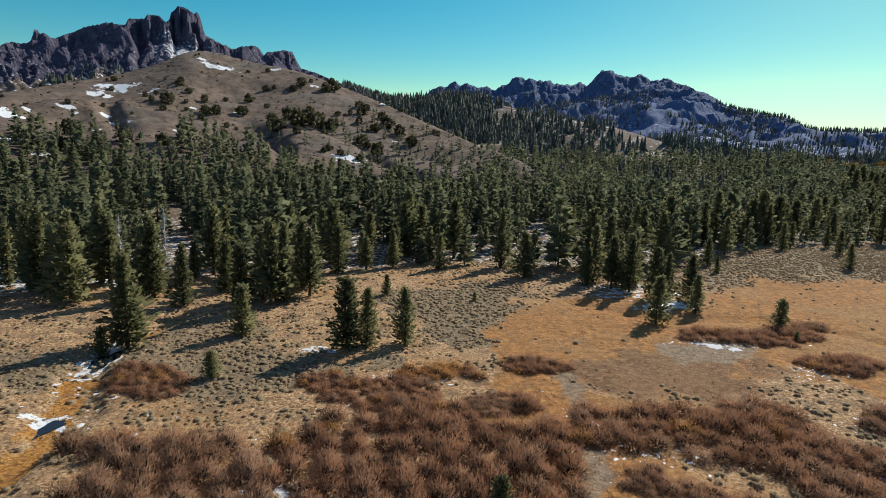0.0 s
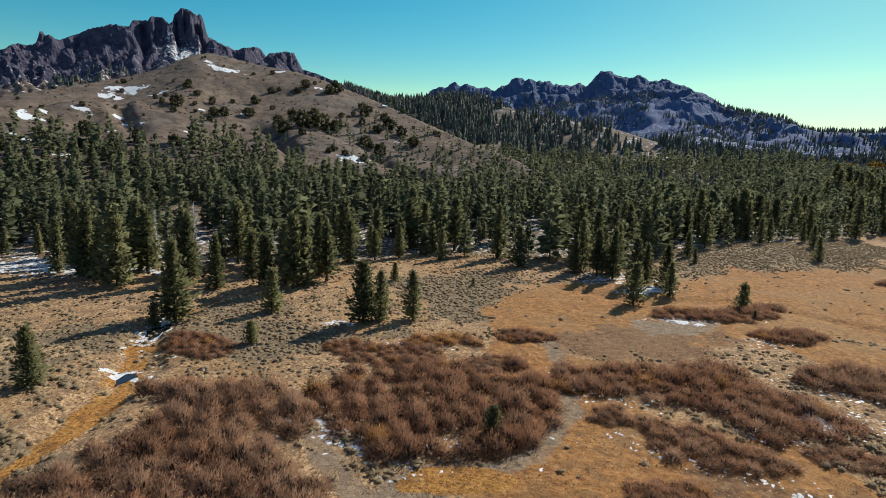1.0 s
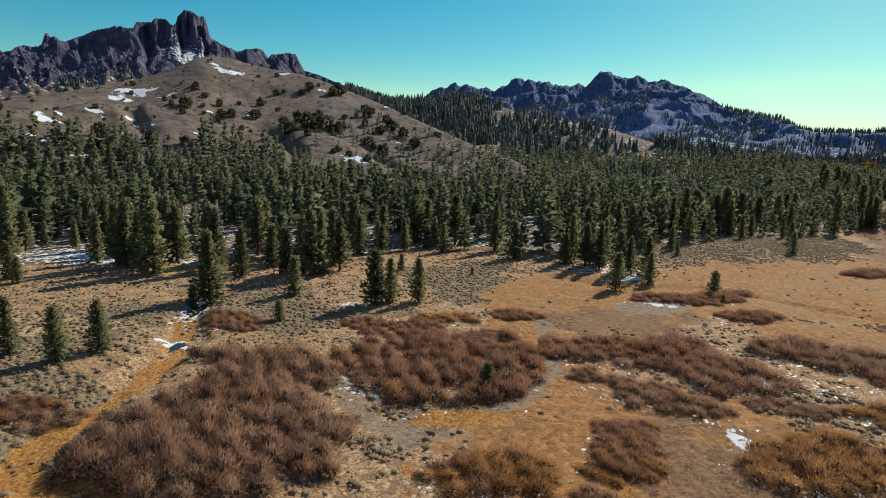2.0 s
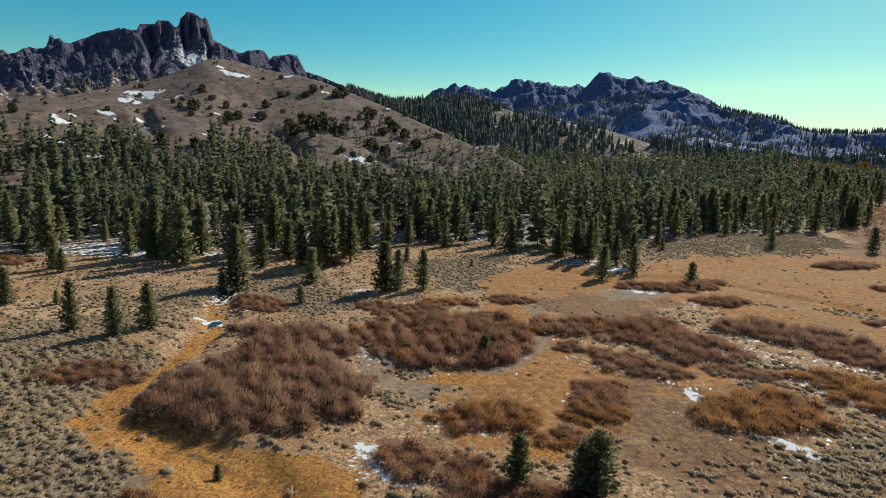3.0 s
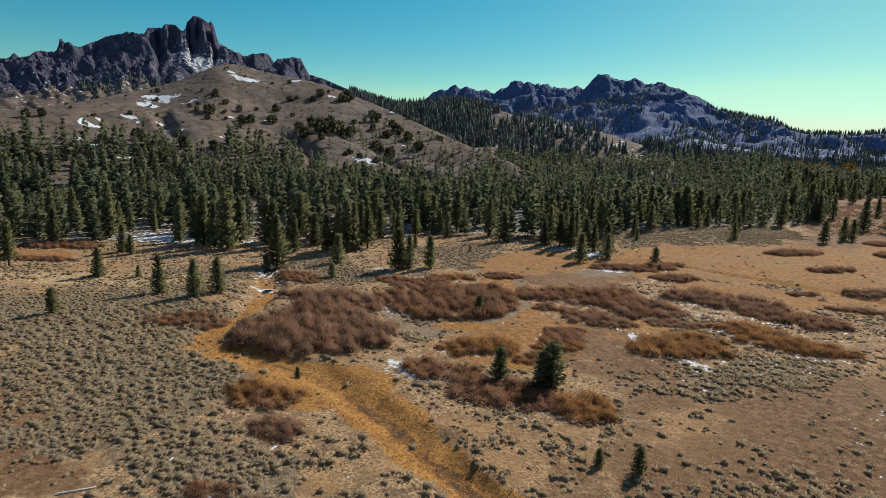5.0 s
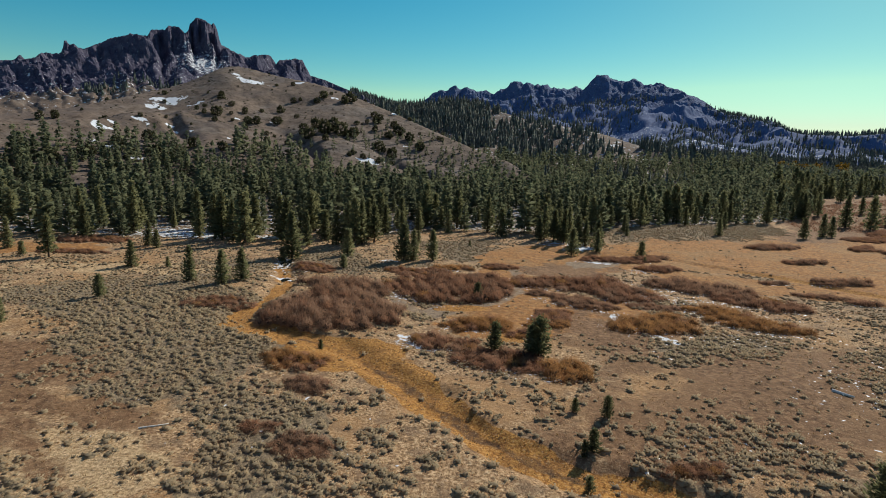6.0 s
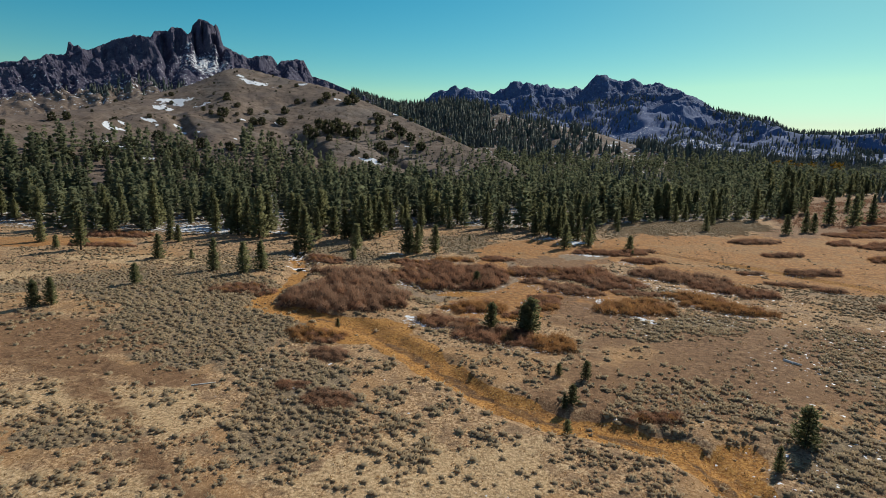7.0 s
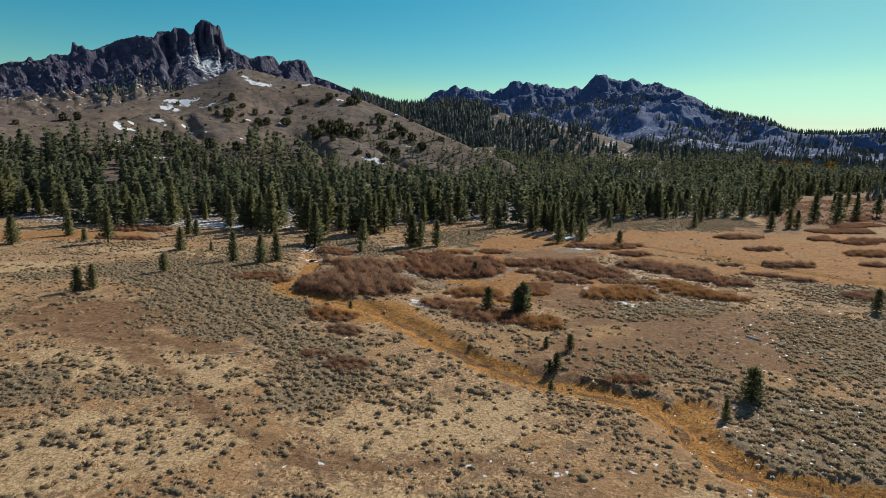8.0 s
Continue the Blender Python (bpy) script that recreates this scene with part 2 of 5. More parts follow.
    crest = EYE_Z + el * top
    body = step(0.15, 0.6, u) * (1 - step(0.94, 1, u))
    far = crest * np.where(u < 0.7, 0.5 * (u / 0.7) ** 1.1, 0.5 + 0.5 * np.clip((u - 0.7) / 0.3, 0, 1) ** 1.1) + np.sin(np.pi * u) * 24 * fbm(x, y, 330, 5, 51) + body * (92 * (ridged(x + 40 * fbm(x, y, 140, 3, 58), y, 210, 5, 52) - 0.5) + 30 * (ridged(x, y, 46, 4, 59) - 0.5))
    far = far + 7 * fbm(x, y, 60, 4, 56) * step(0.05, 0.2, u) * (1 - step(0.6, 0.9, u))
    far = np.minimum(far, EYE_Z + (np.interp(az, FAR_AZ, FAR_EL) + teeth - 0.0006) * r)
    far = np.where(r > top, crest - 0.4 * (r - top), far)
    layers.append(np.where(az < -12, -5, far) - 3 * (1 - step(0, 0.05, u)))
    # low wooded hills behind the viewer
    back = np.where(np.abs(az) > 62, 70 * step(350, 1400, r) * (0.7 + 0.5 * fbm(x, y, 400, 3, 61)) - 1, -5.0)
    layers = np.stack([*layers, back])
    return layers.max(0), layers.argmax(0), r, az, crag_u, far_u


def height(x, y):
    return land(np.atleast_1d(x), np.atleast_1d(y))[0]


FRONT_X = [-400, -200, -134, -98, -80, -62, -50, -38, -28, -14, 0, 16, 40, 60, 94, 125, 163, 182, 221, 271, 347, 600]
FRONT_Y = [140, 100, 86, 82, 82, 89, 95, 98, 103, 108, 121, 118, 117, 132, 155, 171, 196, 244, 306, 344, 381, 480]


# ---- materials ----
def shader(name, roughness=0.85):
    m = bpy.data.materials.new(name)
    m.use_nodes = True
    b = m.node_tree.nodes["Principled BSDF"]
    b.inputs["Roughness"].default_value = roughness
    b.inputs["Specular IOR Level"].default_value = 0.25
    return m, m.node_tree, b


def node(tree, kind, **values):
    n = tree.nodes.new(kind)
    for key, value in values.items():
        n.inputs[key].default_value = value
    return n


def noise_node(tree, where, scale, detail=4.0, rough=0.6):
    n = node(tree, "ShaderNodeTexNoise", Scale=scale, Detail=detail, Roughness=rough)
    tree.links.new(where, n.inputs["Vector"])
    return n.outputs["Fac"]


def ramp(tree, fac, stops):
    n = tree.nodes.new("ShaderNodeValToRGB")
    e = n.color_ramp.elements
    while len(e) < len(stops):
        e.new(0.5)
    for item, (p, c) in zip(e, stops):
        item.position, item.color = p, (*c, 1)
    tree.links.new(fac, n.inputs[0])
    return n.outputs[0]


def mix(tree, fac, a, b, kind="MIX"):
    n = tree.nodes.new("ShaderNodeMix")
    n.data_type, n.blend_type = "RGBA", kind
    for socket, value in ((n.inputs[0], fac), (n.inputs[6], a), (n.inputs[7], b)):
        if isinstance(value, (int, float)):
            socket.default_value = value
        elif isinstance(value, tuple):
            socket.default_value = (*value, 1)
        else:
            tree.links.new(value, socket)
    return n.outputs[2]


def calc(tree, kind, a, b=0.0, clamp=False):
    n = tree.nodes.new("ShaderNodeMath")
    n.operation, n.use_clamp = kind, clamp
    for socket, value in zip(n.inputs, (a, b)):
        if isinstance(value, (int, float)):
            socket.default_value = value
        else:
            tree.links.new(value, socket)
    return n.outputs[0]


def span(tree, v, low, high):
    n = node(tree, "ShaderNodeMapRange")
    n.interpolation_type = "SMOOTHSTEP"
    n.inputs["From Min"].default_value, n.inputs["From Max"].default_value = low, high
    tree.links.new(v, n.inputs["Value"])
    return n.outputs[0]


def bump(tree, b, fac, strength, distance):
    n = node(tree, "ShaderNodeBump", Strength=strength, Distance=distance)
    tree.links.new(fac, n.inputs["Height"])
    tree.links.new(n.outputs[0], b.inputs["Normal"])


def ground_material():
    m, t, b = shader("dry_meadow_ground", 0.95)
    where = t.nodes.new("ShaderNodeNewGeometry").outputs["Position"]

    def mask(name, size, low=0.3, high=0.7, spread=1.1):
        a = t.nodes.new("ShaderNodeAttribute")
        a.attribute_name = name
        n = noise_node(t, where, size, 5.0, 0.65)
        return span(t, calc(t, "ADD", a.outputs["Fac"], calc(t, "MULTIPLY", calc(t, "SUBTRACT", n, 0.5), spread)), low, high)

    fine, mid, broad = noise_node(t, where, 3.2, 6, 0.7), noise_node(t, where, 0.45, 5), noise_node(t, where, 0.06, 4)
    grit = noise_node(t, where, 1.1, 8, 0.75)
    tan = ramp(t, fine, [(0.38, (0.12, 0.066, 0.034)), (0.46, (0.36, 0.208, 0.102)), (0.53, (0.53, 0.328, 0.168)), (0.61, (0.76, 0.54, 0.32))])
    tan = mix(t, calc(t, "MULTIPLY", span(t, mid, 0.47, 0.6), 0.75), tan, ramp(t, grit, [(0.4, (0.16, 0.10, 0.06)), (0.6, (0.34, 0.21, 0.12))]))
    tan = mix(t, calc(t, "MULTIPLY", span(t, broad, 0.48, 0.6), 0.6), tan, (0.46, 0.25, 0.105))
    sage = ramp(t, grit, [(0.38, (0.13, 0.095, 0.058)), (0.5, (0.25, 0.182, 0.112)), (0.62, (0.37, 0.275, 0.172))])
    meadow = ramp(t, grit, [(0.36, (0.20, 0.083, 0.028)), (0.5, (0.42, 0.190, 0.060)), (0.64, (0.59, 0.305, 0.106))])
    meadow = mix(t, calc(t, "MULTIPLY", span(t, mid, 0.48, 0.62), 0.6), meadow, (0.25, 0.132, 0.055))
    meadow = mix(t, calc(t, "MULTIPLY", span(t, broad, 0.48, 0.6), 0.3), meadow, ramp(t, fine, [(0.38, (0.20, 0.125, 0.06)), (0.6, (0.50, 0.34, 0.17))]))
    gold = ramp(t, fine, [(0.36, (0.20, 0.08, 0.02)), (0.48, (0.43, 0.19, 0.043)), (0.62, (0.62, 0.33, 0.09))])
    gold = mix(t, calc(t, "MULTIPLY", span(t, mid, 0.52, 0.64), 0.6), gold, ramp(t, grit, [(0.4, (0.13, 0.055, 0.018)), (0.6, (0.30, 0.135, 0.04))]))
    bare = ramp(t, grit, [(0.36, (0.10, 0.050, 0.026)), (0.5, (0.235, 0.125, 0.062)), (0.64, (0.38, 0.22, 0.115))])
    bare = mix(t, calc(t, "MULTIPLY", span(t, broad, 0.47, 0.58), 0.5), bare, (0.29, 0.16, 0.078))
    silt = ramp(t, grit, [(0.38, (0.19, 0.135, 0.09)), (0.62, (0.40, 0.29, 0.195))])
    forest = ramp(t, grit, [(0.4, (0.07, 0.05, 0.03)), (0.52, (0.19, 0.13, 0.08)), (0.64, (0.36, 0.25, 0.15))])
    hill_a = noise_node(t, where, 0.16, 8, 0.7)
    hill = ramp(t, hill_a, [(0.36, (0.09, 0.062, 0.045)), (0.47, (0.175, 0.125, 0.093)), (0.62, (0.25, 0.182, 0.135))])
    hill_b = noise_node(t, where, 0.035, 6, 0.65)
    hill = mix(t, calc(t, "MULTIPLY", span(t, hill_b, 0.5, 0.6), 0.65), hill, (0.14, 0.105, 0.09))
    hill = mix(t, calc(t, "MULTIPLY", span(t, noise_node(t, where, 0.55, 4, 0.65), 0.54, 0.62), 0.6), hill, (0.075, 0.060, 0.046))
    hill = mix(t, calc(t, "MULTIPLY", span(t, noise_node(t, where, 0.02, 5, 0.7), 0.5, 0.62), 0.55), hill, ramp(t, hill_a, [(0.38, (0.12, 0.10, 0.088)), (0.62, (0.235, 0.195, 0.165))]))
    # rock colour carries distance haze: blue-violet mixed into the grey
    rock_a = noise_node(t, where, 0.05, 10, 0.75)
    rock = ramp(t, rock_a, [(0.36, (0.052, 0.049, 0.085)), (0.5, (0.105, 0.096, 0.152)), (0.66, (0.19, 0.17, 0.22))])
    # far slope cover, its strong blue is distance haze put into the colour
    hazed_wood = ramp(t, noise_node(t, where, 0.09, 8, 0.75), [(0.40, (0.082, 0.126, 0.262)), (0.54, (0.105, 0.157, 0.30)), (0.70, (0.13, 0.172, 0.285))])
    colour = mix(t, mask("sage", 0.5, 0.38, 0.62, 0.7), tan, sage)
    colour = mix(t, mask("meadow", 0.3, 0.28, 0.5, 0.8), colour, meadow)
    pale = ramp(t, fine, [(0.36, (0.28, 0.165, 0.08)), (0.48, (0.52, 0.34, 0.175)), (0.62, (0.78, 0.56, 0.33))])
    colour = mix(t, mask("pale", 0.4, 0.35, 0.6, 0.8), colour, pale)
    colour = mix(t, mask("bare", 0.35), colour, bare)
    colour = mix(t, mask("silt", 0.35, 0.35, 0.65, 0.8), colour, silt)
    colour = mix(t, mask("gold", 0.6, 0.42, 0.58, 0.7), colour, gold)
    mud = span(t, noise_node(t, where, 0.9, 4, 0.7), 0.44, 0.56)
    colour = mix(t, calc(t, "MULTIPLY", mask("mud", 0.8, 0.45, 0.65, 0.7), calc(t, "ADD", calc(t, "MULTIPLY", mud, 0.4), 0.6)), colour, ramp(t, grit, [(0.38, (0.085, 0.042, 0.02)), (0.62, (0.20, 0.105, 0.045))]))
    speck = span(t, noise_node(t, where, 2.0, 3, 0.6), 0.58, 0.66)
    colour = mix(t, calc(t, "MULTIPLY", speck, 0.6), colour, (0.10, 0.062, 0.036))
    straw = span(t, noise_node(t, where, 5.5, 2, 0.5), 0.60, 0.70)
    colour = mix(t, calc(t, "MULTIPLY", straw, 0.55), colour, (0.66, 0.47, 0.27))
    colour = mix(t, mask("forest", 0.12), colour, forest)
    colour = mix(t, mask("hill", 0.05, 0.3, 0.7, 0.3), colour, hill)
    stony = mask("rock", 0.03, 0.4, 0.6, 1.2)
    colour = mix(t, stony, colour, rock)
    colour = mix(t, mask("hazed_wood", 0.02, 0.42, 0.58, 1.4), colour, hazed_wood)
    snow_near = mask("snow", 0.9, 0.58, 0.64, 2.3)
    snow_far = mask("snow_far", 0.16, 0.60, 0.66, 1.5)
    flecks = mask("snow_fleck", 0.17, 0.62, 0.68, 1.6)
    snow = calc(t, "MAXIMUM", snow_near, calc(t, "MAXIMUM", snow_far, flecks))
    colour = mix(t, snow, colour, (0.82, 0.84, 0.87))
    t.links.new(colour, b.inputs["Base Color"])
    small = calc(t, "ADD", calc(t, "MULTIPLY", fine, 0.4), grit)
    crack = calc(t, "MULTIPLY", calc(t, "MULTIPLY", noise_node(t, where, 0.11, 8, 0.7), 38.0), stony)
    bump(t, b, calc(t, "ADD", small, crack), 0.85, 0.3)
    return m


def leaf_material(name, dark, light, through_light=0.25, patch=None, third=None, toned=False):
    """Leaves or twigs, each of its own shade; patch: (size, how much) of drifts of a third colour."""
    m, t, b = shader(name, 0.9)
    b.inputs["Specular IOR Level"].default_value = 0.08
    geo, info = t.nodes.new("ShaderNodeNewGeometry"), t.nodes.new("ShaderNodeObjectInfo")
    whole = info.outputs["Random"]
    if toned:
        tone = t.nodes.new("ShaderNodeAttribute")
        tone.attribute_name = "tone"
        whole = tone.outputs["Fac"]
    fac = calc(t, "ADD", calc(t, "MULTIPLY", geo.outputs["Random Per Island"], 0.4), calc(t, "MULTIPLY", whole, 0.6))
    colour = mix(t, fac, dark, light)
    if patch:
        drift = span(t, noise_node(t, geo.outputs["Position"], 1 / patch[0], 3.0), 0.42, 0.6)
        colour = mix(t, calc(t, "MULTIPLY", drift, patch[1]), colour, third)
    t.links.new(colour, b.inputs["Base Color"])
    back = t.nodes.new("ShaderNodeBsdfTranslucent")
    t.links.new(colour, back.inputs["Color"])
    both = node(t, "ShaderNodeMixShader", Fac=through_light)
    t.links.new(b.outputs[0], both.inputs[1])
    t.links.new(back.outputs[0], both.inputs[2])
    t.links.new(both.outputs[0], t.nodes["Material Output"].inputs[0])
    return m


def bark_material(name, dark, light):
    m, t, b = shader(name, 0.9)
    where = t.nodes.new("ShaderNodeTexCoord").outputs["Object"]
    n = noise_node(t, where, 5.0, 6)
    t.links.new(ramp(t, n, [(0.35, dark), (0.65, light)]), b.inputs["Base Color"])
    bump(t, b, n, 0.6, 0.05)
    return m


GROUND = ground_material()
NEEDLES = leaf_material("pine_needles", (0.115, 0.122, 0.060), (0.33, 0.32, 0.16), 0.55)
NEEDLES_FAR = leaf_material("distant_pine_needles", (0.108, 0.128, 0.080), (0.275, 0.285, 0.160), 0.55, (9.0, 0.3), (0.13, 0.135, 0.085), toned=True)
# ridge pines: distance haze put into the needle colour, paler and bluer
NEEDLES_RIDGE = leaf_material("hazed_ridge_pine_needles", (0.125, 0.155, 0.15), (0.29, 0.31, 0.255), 0.55, toned=True)
JUNIPER = leaf_material("juniper_foliage", (0.045, 0.048, 0.026), (0.125, 0.118, 0.062), 0.4)
SAGE = leaf_material("sagebrush_leaves", (0.43, 0.325, 0.205), (0.68, 0.54, 0.35), 0.55, (6.0, 0.55), (0.50, 0.41, 0.275))
TWIGS_RED = leaf_material("red_willow_twigs", (0.215, 0.108, 0.068), (0.53, 0.285, 0.172), 0.45, (2.2, 0.5), (0.36, 0.215, 0.145))
TWIGS_ORANGE = leaf_material("orange_willow_twigs", (0.28, 0.135, 0.056), (0.64, 0.345, 0.135), 0.45, (2.2, 0.5), (0.38, 0.20, 0.105))
TWIGS_GREY = leaf_material("grey_brown_willow_twigs", (0.22, 0.128, 0.086), (0.51, 0.32, 0.215), 0.45, (3.0, 0.6), (0.42, 0.235, 0.145))
# near-black filler that gives the willow bushes a dark inside
BUSH_FILL = leaf_material("dark_bush_fill", (0.035, 0.026, 0.020), (0.13, 0.10, 0.08), 0.05)
GRASS = leaf_material("dry_gold_grass", (0.28, 0.155, 0.06), (0.64, 0.42, 0.20), 0.4)
ASPEN = leaf_material("golden_aspen_leaves", (0.22, 0.13, 0.02), (0.42, 0.27, 0.05), 0.3)
BARK = bark_material("pine_bark", (0.045, 0.030, 0.022), (0.14, 0.095, 0.065))
DEAD = bark_material("bleached_dead_wood", (0.58, 0.55, 0.50), (0.84, 0.81, 0.76))


def snow_material():
    m, t, b = shader("crusted_snow", 0.5)
    where = t.nodes.new("ShaderNodeNewGeometry").outputs["Position"]
    n = noise_node(t, where, 4.0, 4)
    t.links.new(ramp(t, n, [(0.35, (0.70, 0.72, 0.76)), (0.65, (0.86, 0.87, 0.89))]), b.inputs["Base Color"])
    bump(t, b, n, 0.5, 0.05)
    return m


def water_material():
    m, t, b = shader("still_creek_water", 0.06)
    b.inputs["Base Color"].default_value = (0.012, 0.018, 0.02, 1)
    b.inputs["Specular IOR Level"].default_value = 0.5
    n = noise_node(t, t.nodes.new("ShaderNodeNewGeometry").outputs["Position"], 2.0, 3)
    bump(t, b, n, 0.08, 0.02)
    return m


SNOW, WATER = snow_material(), water_material()


# ---- mesh makers ----
def mesh_of(name, verts, faces, material, smooth=False, normals=None):
    me = bpy.data.meshes.new(name)
    me.from_pydata(np.asarray(verts, float), [], faces if isinstance(faces, list) else np.asarray(faces).tolist())
    me.materials.append(material)
    if smooth or normals is not None:
        me.shade_smooth()
    if normals is not None:
        me.normals_split_custom_set_from_vertices(np.asarray(normals, float))
    return me


def facing(verts, faces, out):
    """Turns each leaf so that its front looks along out, the way the foliage faces there."""
    p = verts[faces]
    n = np.cross(p[:, 1] - p[:, 0], p[:, 2] - p[:, 0])
    wrong = (n * out[faces[:, 0]]).sum(1) < 0
    faces = faces.copy()
    faces[wrong] = faces[wrong][:, ::-1]
    return faces


def part(name, me, parent, label=""):
    ob = new(name, me)
    ob.parent = parent
    return tagged(ob, label)


def unit(v):
    return v / np.maximum(np.linalg.norm(v, axis=-1, keepdims=True), 1e-9)


def diamonds(base, tip, width, g):
    """Four-cornered leaves from base to tip, each its own island."""
    side = unit(np.cross(tip - base, g.normal(size=base.shape))) * (np.asarray(width)[:, None] * 0.5)
    middle = base * 0.55 + tip * 0.45
    verts = np.stack([base, middle - side, tip, middle + side], 1).reshape(-1, 3)
    return verts, np.arange(len(verts)).reshape(-1, 4)


def spikes(base, tip, width, g):
    """Thin three-cornered twigs from base to tip."""
    side = unit(np.cross(tip - base, g.normal(size=base.shape))) * (np.asarray(width)[:, None] * 0.5)
    verts = np.stack([base - side, base + side, tip], 1).reshape(-1, 3)
    return verts, np.arange(len(verts)).reshape(-1, 3)


def pole(path, radii, sides=7):
    """A tapering round pole along a path, closed at its end."""
    verts, faces = [], []
    for p, r in zip(path, radii):
        for k in range(sides):
            a = 2 * math.pi * k / sides
            verts.append((p[0] + r * math.cos(a), p[1] + r * math.sin(a), p[2]))
    for n in range(len(path) - 1):
        for k in range(sides):
            j = (k + 1) % sides
            faces.append((n * sides + k, n * sides + j, (n + 1) * sides + j, (n + 1) * sides + k))
    faces.append(tuple((len(path) - 1) * sides + k for k in range(sides)))
    return verts, faces


def crown_points(h, low, spread, whorls, arms, tufts, g, power=0.75, blunt=0.0):
    """Bases and tips of the needle sprays of a conifer h high whose crown starts at low."""
    base, tip = [], []
    lean = g.uniform(0, 6.28)
    for n in range(whorls):
        u = (n + g.uniform(-0.4, 0.4)) / whorls
        u = min(max(u, 0), 0.985)
        z = low + (h - low) * u
        wide = spread * h * ((1 - u) ** power * (1 - blunt) + blunt * math.sqrt(max(0, 1 - u * u))) * (0.72 + 0.28 * min(1, u / 0.12))
        for k in range(arms):
            a = 2 * math.pi * (k + g.uniform(-0.5, 0.5)) / arms + n * 1.3
            reach = wide * g.uniform(0.55, 1.12) * (1 + 0.18 * math.cos(a - lean))
            if g.random() < 0.07:
                continue
            rise = (-0.18 + 0.75 * u) * reach
            for j in range(tufts):
                f0 = (j + 0.15) / tufts
                f1 = min(1.0, f0 + 1.25 / tufts)
                wob = g.normal(size=3) * 0.05 * h * spread * 2
                d = np.array([math.cos(a), math.sin(a), 0])
                p = d * reach * f0 + np.array([0, 0, z + rise * f0]) + wob * 0.5
                q = d * reach * f1 + np.array([0, 0, z + rise * f1 + 0.10 * reach]) + wob
                base.append(p)
                tip.append(q)
    base.append(np.array([0, 0, h * 0.93]))
    tip.append(np.array([0, 0, h]))
    return np.array(base), np.array(tip)


def boughs(base, tip, width, g, loose):
    """Four-cornered needle sprays that spread flat to both sides of their twig."""
    d = tip - base
    side = unit(unit(np.cross(d, np.array([0.0, 0, 1]))) + g.normal(size=base.shape) * loose) * (np.asarray(width)[:, None] * 0.5)
    middle = base * 0.5 + tip * 0.5
    verts = np.stack([base, middle - side, tip, middle + side], 1).reshape(-1, 3)
    return verts, np.arange(len(verts)).reshape(-1, 4)


def conifer_crown(h, low, spread, whorls, arms, tufts, wide, g, power=0.75, blunt=0.0):
    """Corners, faces and directions of a conifer's foliage."""
    base, tip = crown_points(h, low, spread, whorls, arms, tufts, g, power, blunt)
    w = wide * h * g.uniform(0.7, 1.3, len(base))
    v1, f1 = boughs(base, tip, w, g, 0.7)
    shift = g.normal(size=base.shape) * 0.018 * h
    v2, f2 = diamonds(base + shift, tip + shift + np.array([0, 0, 0.01 * h]), w * 0.9, g)
    v, f = np.concatenate([v1, v2]), np.concatenate([f1, f2 + len(v1)])
    out = v * np.array([1, 1, 0]) / (spread * h) + np.array([0, 0, 0.65])
    jitter = np.repeat(g.normal(size=(len(f), 3)) * 0.38, 4, 0)
    out = unit(out + jitter)
    return v, facing(v, f, out), out


# ---- the ground: one sheet out to the horizon ----
WILLOWS_WEST = [  # x, y, half length, half width, turn, height, colour
    (-19.2, 28.5, 14.5, 9.4, 92, 2.7, "grey"), (0.9, 42.8, 11.6, 9.0, 12, 2.4, "red"), (-29.9, 55.9, 4.6, 3.4, 143, 1.0, "red"),
    (-25.2, 19.4, 4.4, 2.8, 170, 2.3, "grey"), (-38.6, 26.8, 5.1, 2.9, 8, 1.2, "red"), (-20.2, 2.4, 3.6, 3.2, 15, 1.3, "orange"), (-16.9, -4.8, 2.3, 1.6, 167, 1.1, "grey"),
    (-18.9, -15.1, 2.1, 1.3, 178, 0.9, "red"), (-14.0, -18.5, 3.2, 2.3, 174, 0.8, "grey"), (-92.7, 78.6, 10.0, 3.1, 8, 1.5, "red"), (-86.0, 63.8, 8.0, 1.8, 8, 1.1, "red"),
]
WILLOWS_MID = [
    (23.4, 49.3, 10.2, 4.7, 4, 2.0, "red"), (34.6, 42.6, 6.2, 4.2, 25, 2.0, "red"), (50.0, 50.0, 10.0, 4.0, 160, 2.0, "grey"), (57.5, 38.5, 9.0, 3.6, 152, 1.8, "red"),
    (46.5, 31.6, 6.8, 3.0, 150, 1.5, "orange"), (24.2, 35.0, 7.4, 2.9, 152, 1.4, "grey"), (32.6, 23.3, 7.0, 3.9, 12, 1.9, "orange"), (50.5, 24.6, 7.4, 3.4, 151, 1.6, "orange"),
    (4.8, 20.2, 5.8, 2.8, 5, 1.6, "orange"), (-2.4, 11.2, 4.8, 2.9, 165, 1.5, "red"), (6.4, 4.6, 6.0, 3.5, 152, 1.5, "red"), (14.2, 1.8, 3.5, 2.6, 40, 1.6, "orange"),
]
WILLOWS_SMALL = [
    (10.5, 16.0, 2.5, 1.7, 24, 1.2, "red"), (16.1, 25.1, 3.9, 2.2, 43, 1.3, "red"), (17.9, 29.0, 3.5, 1.6, 11, 1.0, "red"), (14.9, 21.3, 3.0, 1.7, 14, 1.1, "orange"),
    (16.3, 41.3, 2.5, 1.7, 30, 1.1, "grey"), (20.9, -20.0, 2.8, 0.9, 7, 0.9, "red"), (36.5, 34.5, 4.0, 1.6, 160, 1.1, "grey"),
]
